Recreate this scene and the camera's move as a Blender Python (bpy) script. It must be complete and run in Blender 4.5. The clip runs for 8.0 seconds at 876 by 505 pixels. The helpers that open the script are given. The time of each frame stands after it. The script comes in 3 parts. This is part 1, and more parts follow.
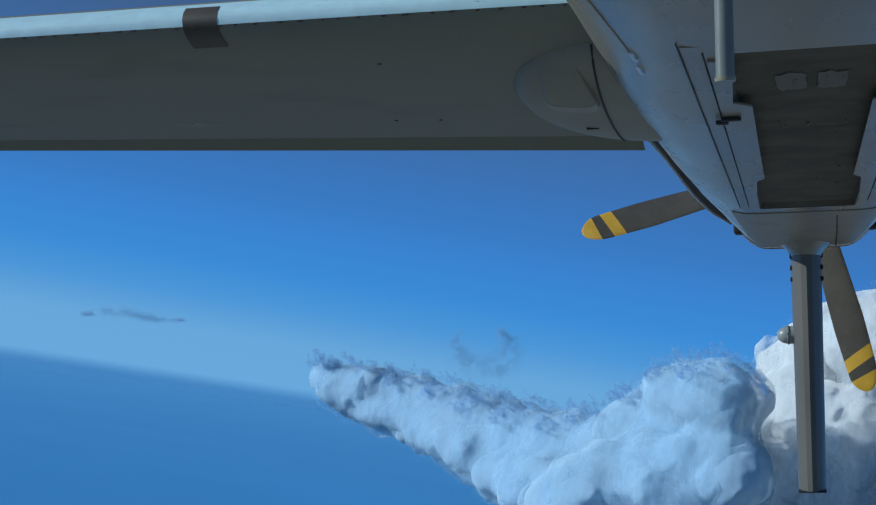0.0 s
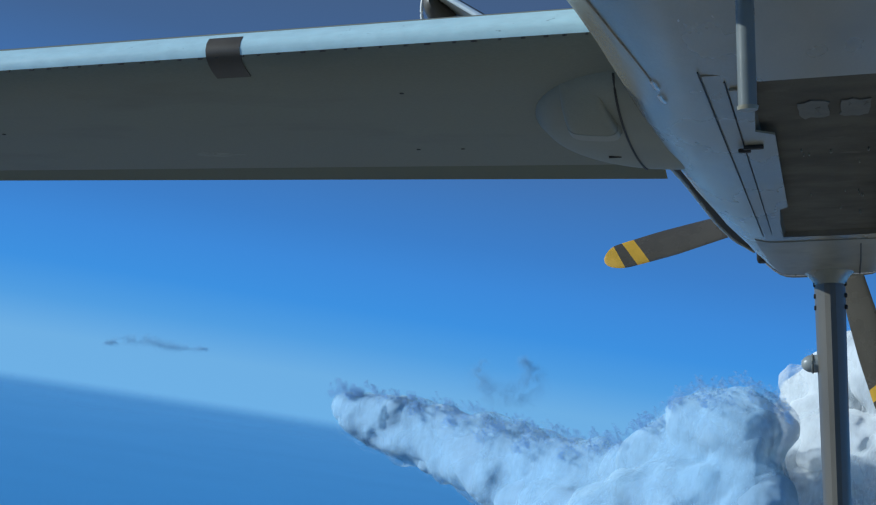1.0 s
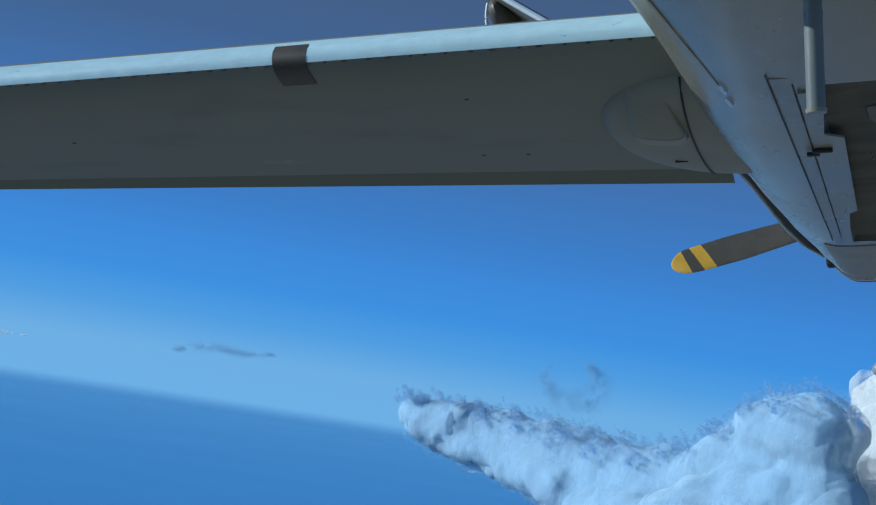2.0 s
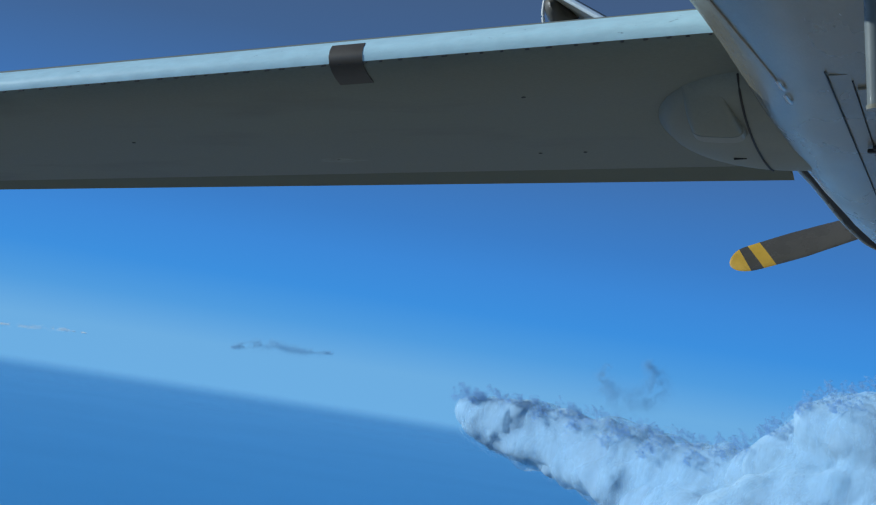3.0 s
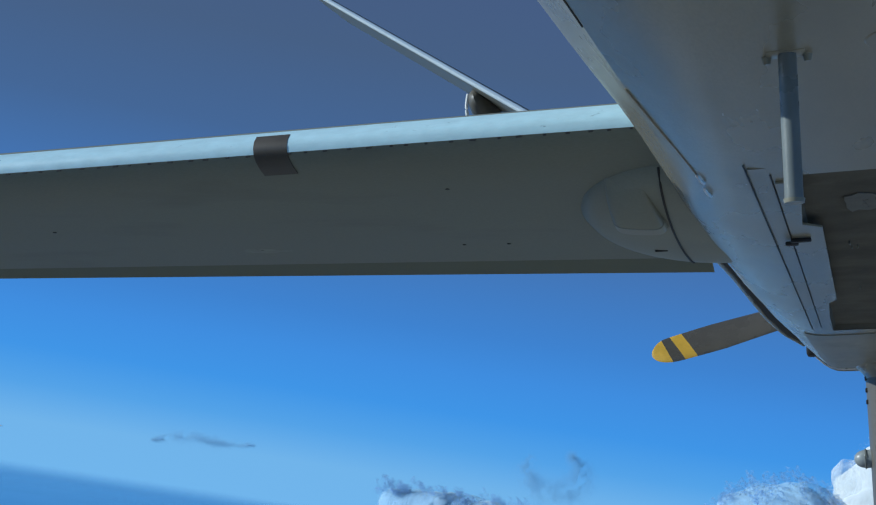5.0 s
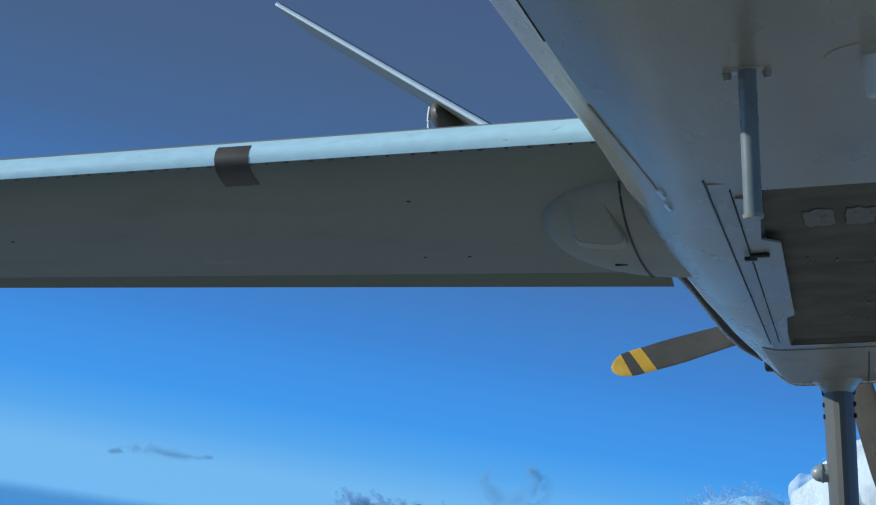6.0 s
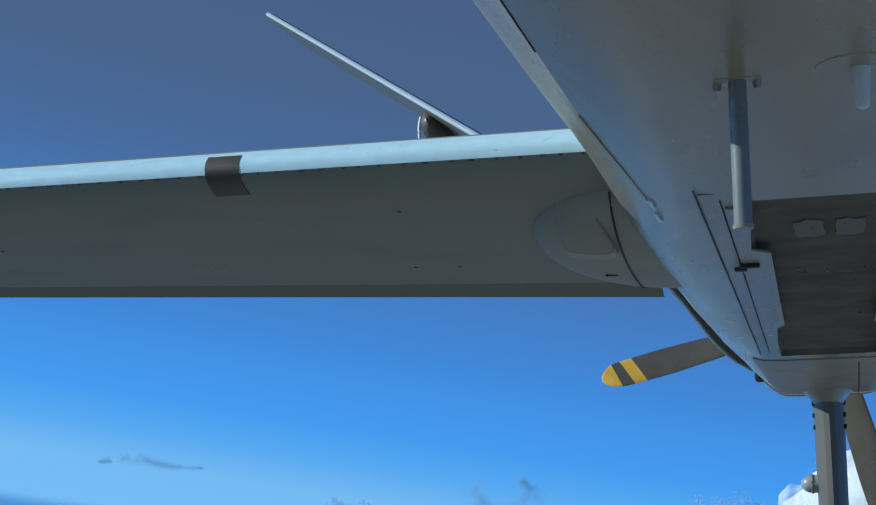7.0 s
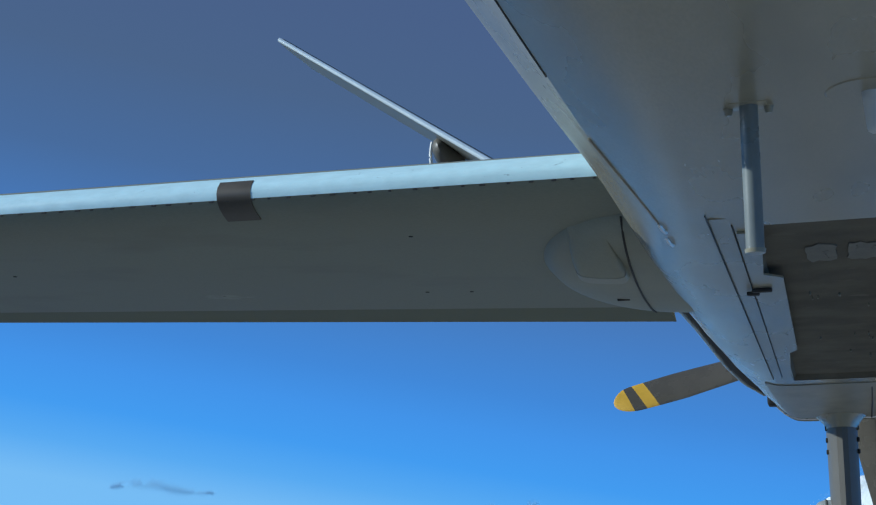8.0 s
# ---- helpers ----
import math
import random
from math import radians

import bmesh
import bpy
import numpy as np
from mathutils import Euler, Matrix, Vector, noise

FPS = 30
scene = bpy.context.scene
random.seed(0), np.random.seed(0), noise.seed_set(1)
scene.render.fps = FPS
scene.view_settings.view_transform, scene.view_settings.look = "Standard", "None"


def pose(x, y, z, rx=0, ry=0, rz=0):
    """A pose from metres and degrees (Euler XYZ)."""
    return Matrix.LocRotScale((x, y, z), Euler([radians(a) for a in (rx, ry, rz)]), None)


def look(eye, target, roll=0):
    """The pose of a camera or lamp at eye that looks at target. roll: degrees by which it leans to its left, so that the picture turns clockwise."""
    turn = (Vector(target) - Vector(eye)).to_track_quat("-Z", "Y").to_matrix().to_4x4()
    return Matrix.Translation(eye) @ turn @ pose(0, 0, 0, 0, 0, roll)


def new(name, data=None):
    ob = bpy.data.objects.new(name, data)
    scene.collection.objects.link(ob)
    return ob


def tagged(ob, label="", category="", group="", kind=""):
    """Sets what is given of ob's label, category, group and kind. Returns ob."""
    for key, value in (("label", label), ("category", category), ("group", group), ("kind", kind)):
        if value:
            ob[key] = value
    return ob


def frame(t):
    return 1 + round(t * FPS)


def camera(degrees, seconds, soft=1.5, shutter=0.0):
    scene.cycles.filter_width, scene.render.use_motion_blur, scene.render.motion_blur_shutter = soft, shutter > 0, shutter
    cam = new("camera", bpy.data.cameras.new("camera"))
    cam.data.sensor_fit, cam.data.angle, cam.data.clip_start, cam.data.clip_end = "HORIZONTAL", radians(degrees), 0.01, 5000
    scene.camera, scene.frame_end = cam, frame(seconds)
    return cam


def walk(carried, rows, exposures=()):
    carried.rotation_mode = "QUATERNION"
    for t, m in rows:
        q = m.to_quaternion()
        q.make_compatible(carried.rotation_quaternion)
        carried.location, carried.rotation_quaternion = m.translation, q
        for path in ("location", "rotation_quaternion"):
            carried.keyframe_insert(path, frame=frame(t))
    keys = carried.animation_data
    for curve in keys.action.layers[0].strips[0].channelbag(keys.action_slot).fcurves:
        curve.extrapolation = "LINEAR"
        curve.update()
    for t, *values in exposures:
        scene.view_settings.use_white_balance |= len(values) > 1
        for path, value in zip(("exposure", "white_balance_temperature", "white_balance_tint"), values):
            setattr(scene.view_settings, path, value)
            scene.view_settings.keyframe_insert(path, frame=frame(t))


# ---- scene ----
from mathutils.bvhtree import BVHTree

LENS = 33.0

# Attitude of the aircraft in the world: a gentle bank, 150 m above the sheet of sea
AIR = pose(0, 0, 150, 2.2, -9.73, 0)
# The turret lens hangs under the nose, a little beside the centreline; aircraft axes: x to port, y aft, z up
EYE = (-0.05, 0.0, 0.0)

cam = camera(LENS, 8.0, soft=1.2)
# seconds, yaw, pitch, roll in the aircraft's axes
PATH = [
    (0.0, 13.654, 4.454, -1.096), (0.5, 13.591, 5.400, -1.118), (1.0, 14.498, 5.586, -1.095),
    (1.5, 15.564, 5.642, -1.071), (2.0, 17.054, 5.859, -1.068), (3.5, 19.843, 5.811, -0.898),
    (4.0, 20.075, 6.096, -0.921), (4.5, 18.101, 8.410, -1.000), (6.0, 14.680, 9.758, -1.015),
    (6.5, 14.263, 10.265, -0.947), (7.0, 14.302, 10.146, -1.007), (7.5, 14.229, 10.440, -1.038),
    (8.0, 14.739, 11.112, -0.999),
]
walk(cam, [(t, AIR @ pose(*EYE, 90 + p, 0, y) @ pose(0, 0, 0, 0, 0, r)) for t, y, p, r in PATH],
     exposures=[(0.0, -0.09, 6050, 4.0), (1.0, 0.05, 6050, 4.0), (2.0, 0.05, 6050, 4.0), (3.5, -0.01, 6050, 4.0), (4.0, -0.02, 6050, 4.0), (4.5, 0.06, 6050, 4.0), (6.0, 0.22, 6050, 4.0), (8.0, 0.28, 6050, 4.0)])

# ---------------------------------------------------------------- light
SUN_DIR = (AIR.to_3x3() @ Vector((-0.85, -0.22, 0.46))).normalized()
SUN_EL = math.asin(SUN_DIR.z)
SUN_AZ = math.atan2(SUN_DIR.x, SUN_DIR.y)

world = bpy.data.worlds.new("sky")
scene.world = world
world.use_nodes = True
wn, wl = world.node_tree.nodes, world.node_tree.links
wn.clear()
w_out = wn.new("ShaderNodeOutputWorld")
w_bg = wn.new("ShaderNodeBackground")
w_sky = wn.new("ShaderNodeTexSky")
w_sky.sky_type = "NISHITA"
w_sky.sun_disc = False
w_sky.sun_elevation, w_sky.sun_rotation = SUN_EL, SUN_AZ
w_sky.altitude = 3000
w_co = wn.new("ShaderNodeTexCoord")
w_sep = wn.new("ShaderNodeSeparateXYZ")
w_map = wn.new("ShaderNodeMapRange")
w_map.inputs["From Min"].default_value, w_map.inputs["From Max"].default_value = -0.10, 0.50
w_ramp = wn.new("ShaderNodeValToRGB")
# hazy band over the horizon, clear azure, then deep blue overhead
SKY = [(0.0, (0.13, 0.37, 0.72)), (0.10, (0.165, 0.42, 0.75)), (0.16, (0.157, 0.405, 0.73)), (0.20, (0.082, 0.318, 0.71)), (0.24, (0.048, 0.262, 0.70)),
       (0.285, (0.049, 0.233, 0.65)), (0.33, (0.048, 0.196, 0.55)), (0.42, (0.056, 0.155, 0.40)), (0.515, (0.057, 0.117, 0.263)), (0.62, (0.061, 0.102, 0.200)), (0.72, (0.060, 0.095, 0.196)), (1.0, (0.060, 0.095, 0.196))]
while len(w_ramp.color_ramp.elements) < len(SKY):
    w_ramp.color_ramp.elements.new(0.5)
for e, (p, c) in zip(w_ramp.color_ramp.elements, SKY):
    e.position, e.color = p, (*c, 1)
w_sc = wn.new("ShaderNodeMix")
w_sc.data_type = "RGBA"
w_sc.blend_type = "MULTIPLY"
w_sc.inputs["Factor"].default_value = 1.0
w_sc.inputs["B"].default_value = (0.07, 0.07, 0.07, 1)
w_mix = wn.new("ShaderNodeMix")
w_mix.data_type = "RGBA"
w_mix.inputs["Factor"].default_value = 0.95
wl.new(w_co.outputs["Generated"], w_sep.inputs[0])
wl.new(w_sep.outputs["Z"], w_map.inputs["Value"])
wl.new(w_map.outputs["Result"], w_ramp.inputs["Fac"])
wl.new(w_sky.outputs["Color"], w_sc.inputs["A"])
wl.new(w_sc.outputs["Result"], w_mix.inputs["A"])
wl.new(w_ramp.outputs["Color"], w_mix.inputs["B"])
wl.new(w_mix.outputs["Result"], w_bg.inputs["Color"])
w_bg.inputs["Strength"].default_value = 1.0
wl.new(w_bg.outputs[0], w_out.inputs[0])

sun = new("sun", bpy.data.lights.new("sun", "SUN"))
sun.data.energy, sun.data.angle, sun.data.color = 3.2, radians(0.53), (0.94, 0.98, 1.0)
sun.matrix_world = look((0, 0, 400), Vector((0, 0, 400)) - SUN_DIR)


# ---------------------------------------------------------------- materials
def material(name, base, rough=0.6, metal=0.0, var=0.12, scale=6.0, stretch=(1, 1, 1), grain=0.0, grain_scale=160.0, bump=0.0, spec=0.5, stain=None, stain_at=0.62, stain_soft=0.06):
    """Painted or bare surface: two scales of variation, optional stains and fine relief, in object metres."""
    m = bpy.data.materials.new(name)
    m.use_nodes = True
    n, l = m.node_tree.nodes, m.node_tree.links
    b = n["Principled BSDF"]
    co = n.new("ShaderNodeTexCoord")
    mp = n.new("ShaderNodeMapping")
    mp.inputs["Scale"].default_value = stretch
    l.new(co.outputs["Object"], mp.inputs["Vector"])
    big = n.new("ShaderNodeTexNoise")
    big.inputs["Scale"].default_value, big.inputs["Detail"].default_value = scale, 5
    l.new(mp.outputs[0], big.inputs["Vector"])
    fine = n.new("ShaderNodeTexNoise")
    fine.inputs["Scale"].default_value, fine.inputs["Detail"].default_value = grain_scale, 3
    l.new(mp.outputs[0], fine.inputs["Vector"])
    r = n.new("ShaderNodeValToRGB")
    r.color_ramp.elements[0].position, r.color_ramp.elements[1].position = 0.3, 0.7
    r.color_ramp.elements[0].color = (*[c * (1 - var) for c in base], 1)
    r.color_ramp.elements[1].color = (*[min(1, c * (1 + var)) for c in base], 1)
    l.new(big.outputs["Fac"], r.inputs["Fac"])
    col = r.outputs["Color"]
    if grain:
        g = n.new("ShaderNodeMix")
        g.data_type, g.blend_type = "RGBA", "OVERLAY"
        g.inputs["Factor"].default_value = grain
        l.new(col, g.inputs["A"])
        l.new(fine.outputs["Fac"], g.inputs["B"])
        col = g.outputs["Result"]
    if stain:
        sn = n.new("ShaderNodeTexNoise")
        sn.inputs["Scale"].default_value, sn.inputs["Detail"].default_value = scale * 1.7, 8
        l.new(mp.outputs[0], sn.inputs["Vector"])
        sr = n.new("ShaderNodeValToRGB")
        sr.color_ramp.elements[0].position, sr.color_ramp.elements[1].position = stain_at, stain_at + stain_soft
        l.new(sn.outputs["Fac"], sr.inputs["Fac"])
        s = n.new("ShaderNodeMix")
        s.data_type = "RGBA"
        l.new(sr.outputs["Color"], s.inputs["Factor"])
        l.new(col, s.inputs["A"])
        s.inputs["B"].default_value = (*stain, 1)
        col = s.outputs["Result"]
    l.new(col, b.inputs["Base Color"])
    rr = n.new("ShaderNodeMapRange")
    rr.inputs["To Min"].default_value, rr.inputs["To Max"].default_value = max(0, rough - 0.1), min(1, rough + 0.1)
    l.new(big.outputs["Fac"], rr.inputs["Value"])
    l.new(rr.outputs["Result"], b.inputs["Roughness"])
    b.inputs["Metallic"].default_value = metal
    b.inputs["Specular IOR Level"].default_value = spec
    if bump:
        bp = n.new("ShaderNodeBump")
        bp.inputs["Strength"].default_value, bp.inputs["Distance"].default_value = 0.4, bump
        l.new(fine.outputs["Fac"], bp.inputs["Height"])
        l.new(bp.outputs[0], b.inputs["Normal"])
    return m


M_PAINT = material("grey_paint", (0.312, 0.286, 0.206), 0.27, spec=0.5, var=0.10, scale=2.5, stretch=(1.4, 0.4, 1), grain=0.10, stain=(0.262, 0.240, 0.172), stain_at=0.50, stain_soft=0.22)
M_WING = material("wing_paint", (0.226, 0.240, 0.192), 0.50, spec=0.32, var=0.07, scale=2.0, stretch=(0.6, 1.4, 1), grain=0.12, bump=0.0005, stain=(0.190, 0.200, 0.160), stain_at=0.55, stain_soft=0.16)
M_FLAP = material("flap_paint", (0.176, 0.188, 0.132), 0.65, spec=0.25, var=0.07, scale=2.0, stretch=(0.6, 1.4, 1), grain=0.06, bump=0.0005)
M_TAIL = material("tail_paint", (0.24, 0.24, 0.19), 0.5, var=0.08, scale=3, grain=0.06)
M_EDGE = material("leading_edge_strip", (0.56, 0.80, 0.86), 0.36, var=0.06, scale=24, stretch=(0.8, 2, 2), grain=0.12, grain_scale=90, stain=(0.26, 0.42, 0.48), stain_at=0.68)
M_TAPE = material("brown_tape", (0.085, 0.072, 0.056), 0.42, var=0.15, scale=14, grain=0.1)
M_SCUFF = material("scuffed_paint", (0.285, 0.295, 0.250), 0.6, var=0.15, scale=30, grain=0.2)
M_DARK = material("bay_lining", (0.140, 0.128, 0.100), 0.85, spec=0.1, var=0.22, scale=7, grain=0.15, stain=(0.165, 0.150, 0.118), stain_at=0.66)
M_BLACK = material("matt_black", (0.02, 0.019, 0.018), 0.6, var=0.2)
M_PLATE = material("bare_plate", (0.165, 0.160, 0.135), 0.7, var=0.15, scale=14, grain=0.2)
M_METAL = material("bright_metal", (0.75, 0.76, 0.78), 0.3, metal=0.9, var=0.08, scale=12)
M_ANT = material("grey_antenna", (0.20, 0.215, 0.20), 0.30, spec=0.6, var=0.08, scale=18)
M_WHITE = material("white_paint", (0.72, 0.73, 0.70), 0.45, var=0.06, scale=20)
M_GLOSS = material("gloss_white_paint", (0.80, 0.90, 0.92), 0.22, spec=0.7, var=0.05, scale=14)
M_BLADE = material("propeller_paint", (0.085, 0.075, 0.058), 0.27, var=0.15, scale=5, grain=0.1, spec=0.6)
M_YELLOW = material("yellow_paint", (0.62, 0.36, 0.035), 0.4, var=0.12, scale=12, grain=0.1)
M_FIN = material("fin_paint", (0.128, 0.118, 0.098), 0.45, spec=0.4, var=0.12, scale=4, stretch=(1, 1, 0.4), grain=0.08)
M_FAIR = material("fairing_paint", (0.300, 0.308, 0.246), 0.48, spec=0.25, var=0.09, scale=5, grain=0.08)
M_LIT_LIP = material("lit_lip_paint", (0.36, 0.37, 0.32), 0.5, var=0.08, scale=8, grain=0.08)
M_COWL = material("mottled_cowl_paint", (0.300, 0.285, 0.225), 0.40, spec=0.45, var=0.2, scale=6, stretch=(1, 0.35, 1), grain=0.15, stain=(0.225, 0.210, 0.162), stain_at=0.42, stain_soft=0.30)
M_LENS = material("beacon_glass", (0.30, 0.33, 0.33), 0.35, var=0.1, scale=20)


# ---------------------------------------------------------------- builders
def mesh_ob(name, bm, mat, parent=None, label="", smooth=True, sharp=None):
    bmesh.ops.recalc_face_normals(bm, faces=bm.faces)
    me = bpy.data.meshes.new(name)
    if sharp is not None:
        for e in bm.edges:
            if len(e.link_faces) == 2 and e.calc_face_angle(0) > radians(sharp):
                e.smooth = False
    for f in bm.faces:
        f.smooth = smooth
    bm.to_mesh(me)
    bm.free()
    me.materials.append(mat)
    ob = new(name, me)
    if parent is not None:
        ob.parent = parent
    if label:
        ob["label"] = label
    return ob


def part(name, bm, mat, parent, label="", smooth=True, sharp=35):
    return mesh_ob(name, bm, mat, parent, label, smooth, sharp)


def loft(rings, closed=True, caps=True, skip=None):
    """Rings of equal length joined by quads. skip(i, j): leaves out that quad."""
    bm = bmesh.new()
    vs = [[bm.verts.new(p) for p in ring] for ring in rings]
    n = len(rings[0])
    for i in range(len(rings) - 1):
        for j in range(n if closed else n - 1):
            if skip and skip(i, j):
                continue
            k = (j + 1) % n
            bm.faces.new((vs[i][j], vs[i][k], vs[i + 1][k], vs[i + 1][j]))
    if caps and closed:
        bm.faces.new(vs[0][::-1])
        bm.faces.new(vs[-1])
    return bm


def box(bm, lo, hi, bevel=0.0, m=None):
    c = [(a + b) / 2 for a, b in zip(lo, hi)]
    s = [b - a for a, b in zip(lo, hi)]
    r = bmesh.ops.create_cube(bm, size=1, matrix=(m or Matrix()) @ Matrix.Translation(c) @ Matrix.Diagonal((*s, 1)))
    if bevel:
        es = {e for v in r["verts"] for e in v.link_edges}
        bmesh.ops.bevel(bm, geom=list(es), offset=bevel, segments=2, profile=0.5, affect="EDGES")
    return bm


def tube(bm, a, b, ra, rb=None, seg=20, caps=True):
    a, b = Vector(a), Vector(b)
    q = (b - a).to_track_quat("Z", "Y").to_matrix().to_4x4()
    bmesh.ops.create_cone(bm, cap_ends=caps, segments=seg, radius1=ra, radius2=ra if rb is None else rb, depth=(b - a).length,
                          matrix=Matrix.Translation((a + b) / 2) @ q)
    return bm


def line_on(points, r, seg=6):
    """A thin round bead along points."""
    bm = bmesh.new()
    rings = []
    for k, p in enumerate(points):
        a, b = Vector(points[max(0, k - 1)]), Vector(points[min(len(points) - 1, k + 1)])
        t = (b - a).normalized()
        u = t.cross(Vector((0, 0, 1)))
        u = u.normalized() if u.length > 1e-4 else Vector((1, 0, 0))
        v = t.cross(u)
        rings.append([Vector(p) + (u * math.cos(w) + v * math.sin(w)) * r for w in [2 * math.pi * i / seg for i in range(seg)]])
    bm.free()
    return loft(rings)


def lerp(table, y):
    """Piecewise smooth value from rows of (y, value)."""
    if y <= table[0][0]:
        return table[0][1]
    for (y0, v0), (y1, v1) in zip(table, table[1:]):
        if y <= y1:
            u = (y - y0) / (y1 - y0)
            return v0 + (v1 - v0) * (u * u * (3 - 2 * u) * 0.5 + u * 0.5)
    return table[-1][1]


# ---------------------------------------------------------------- setting: sea
def build_sea():
    bm = bmesh.new()
    radii = [0.1, 60, 150, 320, 650, 1200, 2000, 3000, 4000, 4900]
    rings = [[(r * math.cos(2 * math.pi * k / 96), r * math.sin(2 * math.pi * k / 96), 0) for k in range(96)] for r in radii]
    bm = loft(rings, caps=False)
    m = bpy.data.materials.new("sea_water")
    m.use_nodes = True
    n, l = m.node_tree.nodes, m.node_tree.links
    b = n["Principled BSDF"]
    co = n.new("ShaderNodeTexCoord")
    t1 = n.new("ShaderNodeTexNoise")
    t1.inputs["Scale"].default_value, t1.inputs["Detail"].default_value = 0.004, 6
    t2 = n.new("ShaderNodeTexNoise")
    t2.inputs["Scale"].default_value, t2.inputs["Detail"].default_value = 0.25, 5
    l.new(co.outputs["Object"], t1.inputs["Vector"])
    l.new(co.outputs["Object"], t2.inputs["Vector"])
    r = n.new("ShaderNodeValToRGB")
    # brightness of the hazy air is put into this blue
    r.color_ramp.elements[0].position, r.color_ramp.elements[0].color = 0.3, (0.078, 0.450, 0.91, 1)
    r.color_ramp.elements[1].position, r.color_ramp.elements[1].color = 0.7, (0.090, 0.485, 0.97, 1)
    l.new(t1.outputs["Fac"], r.inputs["Fac"])
    l.new(r.outputs["Color"], b.inputs["Base Color"])
    b.inputs["Roughness"].default_value = 0.22
    b.inputs["Specular IOR Level"].default_value = 0.5
    # haze over the far sheet is put in as alpha falling towards the horizon
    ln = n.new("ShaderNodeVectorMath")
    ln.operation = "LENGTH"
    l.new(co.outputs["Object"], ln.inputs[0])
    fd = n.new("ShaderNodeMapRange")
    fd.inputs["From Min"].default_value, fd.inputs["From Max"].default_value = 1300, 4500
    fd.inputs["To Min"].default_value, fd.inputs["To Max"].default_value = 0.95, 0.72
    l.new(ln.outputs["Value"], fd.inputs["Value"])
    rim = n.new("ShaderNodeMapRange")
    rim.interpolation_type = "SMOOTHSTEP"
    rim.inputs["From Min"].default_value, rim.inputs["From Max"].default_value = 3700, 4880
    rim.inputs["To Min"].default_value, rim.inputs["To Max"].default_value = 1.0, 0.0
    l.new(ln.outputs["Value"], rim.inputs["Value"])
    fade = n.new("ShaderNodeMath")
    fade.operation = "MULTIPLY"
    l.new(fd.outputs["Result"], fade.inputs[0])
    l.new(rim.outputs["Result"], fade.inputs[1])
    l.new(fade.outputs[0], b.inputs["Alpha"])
    bp = n.new("ShaderNodeBump")
    bp.inputs["Strength"].default_value, bp.inputs["Distance"].default_value = 0.5, 0.6
    l.new(t2.outputs["Fac"], bp.inputs["Height"])
    l.new(bp.outputs[0], b.inputs["Normal"])
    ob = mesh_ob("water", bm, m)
    tagged(ob, "calm blue open sea, haze put into its colour and alpha", "sea", kind="structure")


build_sea()

# ---------------------------------------------------------------- the aircraft
plane = new("aircraft")
plane.matrix_world = AIR
tagged(plane, "grey unmanned aircraft with pusher propeller, in flight over sea", "aircraft")

BELLY = 0.62
BAY_Y0, BAY_Y1, BAY_X = 3.0, 6.15, 0.185
# half section from keel to chine, then the side and the back: raked chine ahead of the wing, flatter one behind
FRONT = [(0.0, 0.0), (0.09, 0.0), (0.185, 0.0), (0.225, 0.001), (0.264, 0.004), (0.302, 0.009), (0.355, 0.024), (0.408, 0.050), (0.447, 0.100), (0.487, 0.136), (0.513, 0.161),
         (0.530, 0.184), (0.542, 0.25), (0.545, 0.35), (0.538, 0.46), (0.515, 0.58), (0.465, 0.69), (0.38, 0.79), (0.26, 0.87), (0.13, 0.915), (0.0, 0.93)]
AFT = [(0.0, 0.0), (0.09, 0.0), (0.185, 0.0), (0.225, 0.001), (0.264, 0.004), (0.31, 0.010), (0.36, 0.020), (0.41, 0.035), (0.445, 0.055), (0.472, 0.083), (0.492, 0.12),
       (0.507, 0.17), (0.517, 0.24), (0.522, 0.34), (0.518, 0.45), (0.50, 0.57), (0.455, 0.68), (0.375, 0.79), (0.26, 0.87), (0.13, 0.915), (0.0, 0.93)]
SECTION = AFT
BLEND = [(2.9, 0.0), (3.6, 1.0)]
# how far the lower corner is rounded up, by station
CORNER = [(4.2, 0.0), (5.3, 0.025), (6.3, 0.055), (7.6, 0.095), (8.35, 0.06)]
WIDE = [(-1.9, 0.08), (-1.6, 0.45), (-1.0, 0.82), (-0.2, 0.98), (0.8, 1.15), (1.8, 1.138), (2.6, 1.074), (3.2, 1.01), (3.6, 1.0), (4.6, 1.0), (5.3, 0.99), (6.3, 0.95), (7.6, 0.87), (8.35, 0.69), (8.5, 0.58)]
FLAT = [(-1.9, 0.15), (-1.6, 0.6), (-0.6, 1.0), (6.3, 1.0), (7.6, 0.95), (8.35, 0.85), (8.5, 0.72)]
TALL = [(-1.9, 0.12), (-1.6, 0.45), (-1.0, 0.85), (-0.2, 1.1), (1.0, 1.2), (3.0, 1.1), (4.5, 1.0), (8.5, 0.98)]
KEEL = [(-1.9, 1.0), (-1.6, 0.82), (-1.0, 0.68), (-0.2, 0.62), (6.3, 0.62), (8.35, 0.628), (8.5, 0.66)]
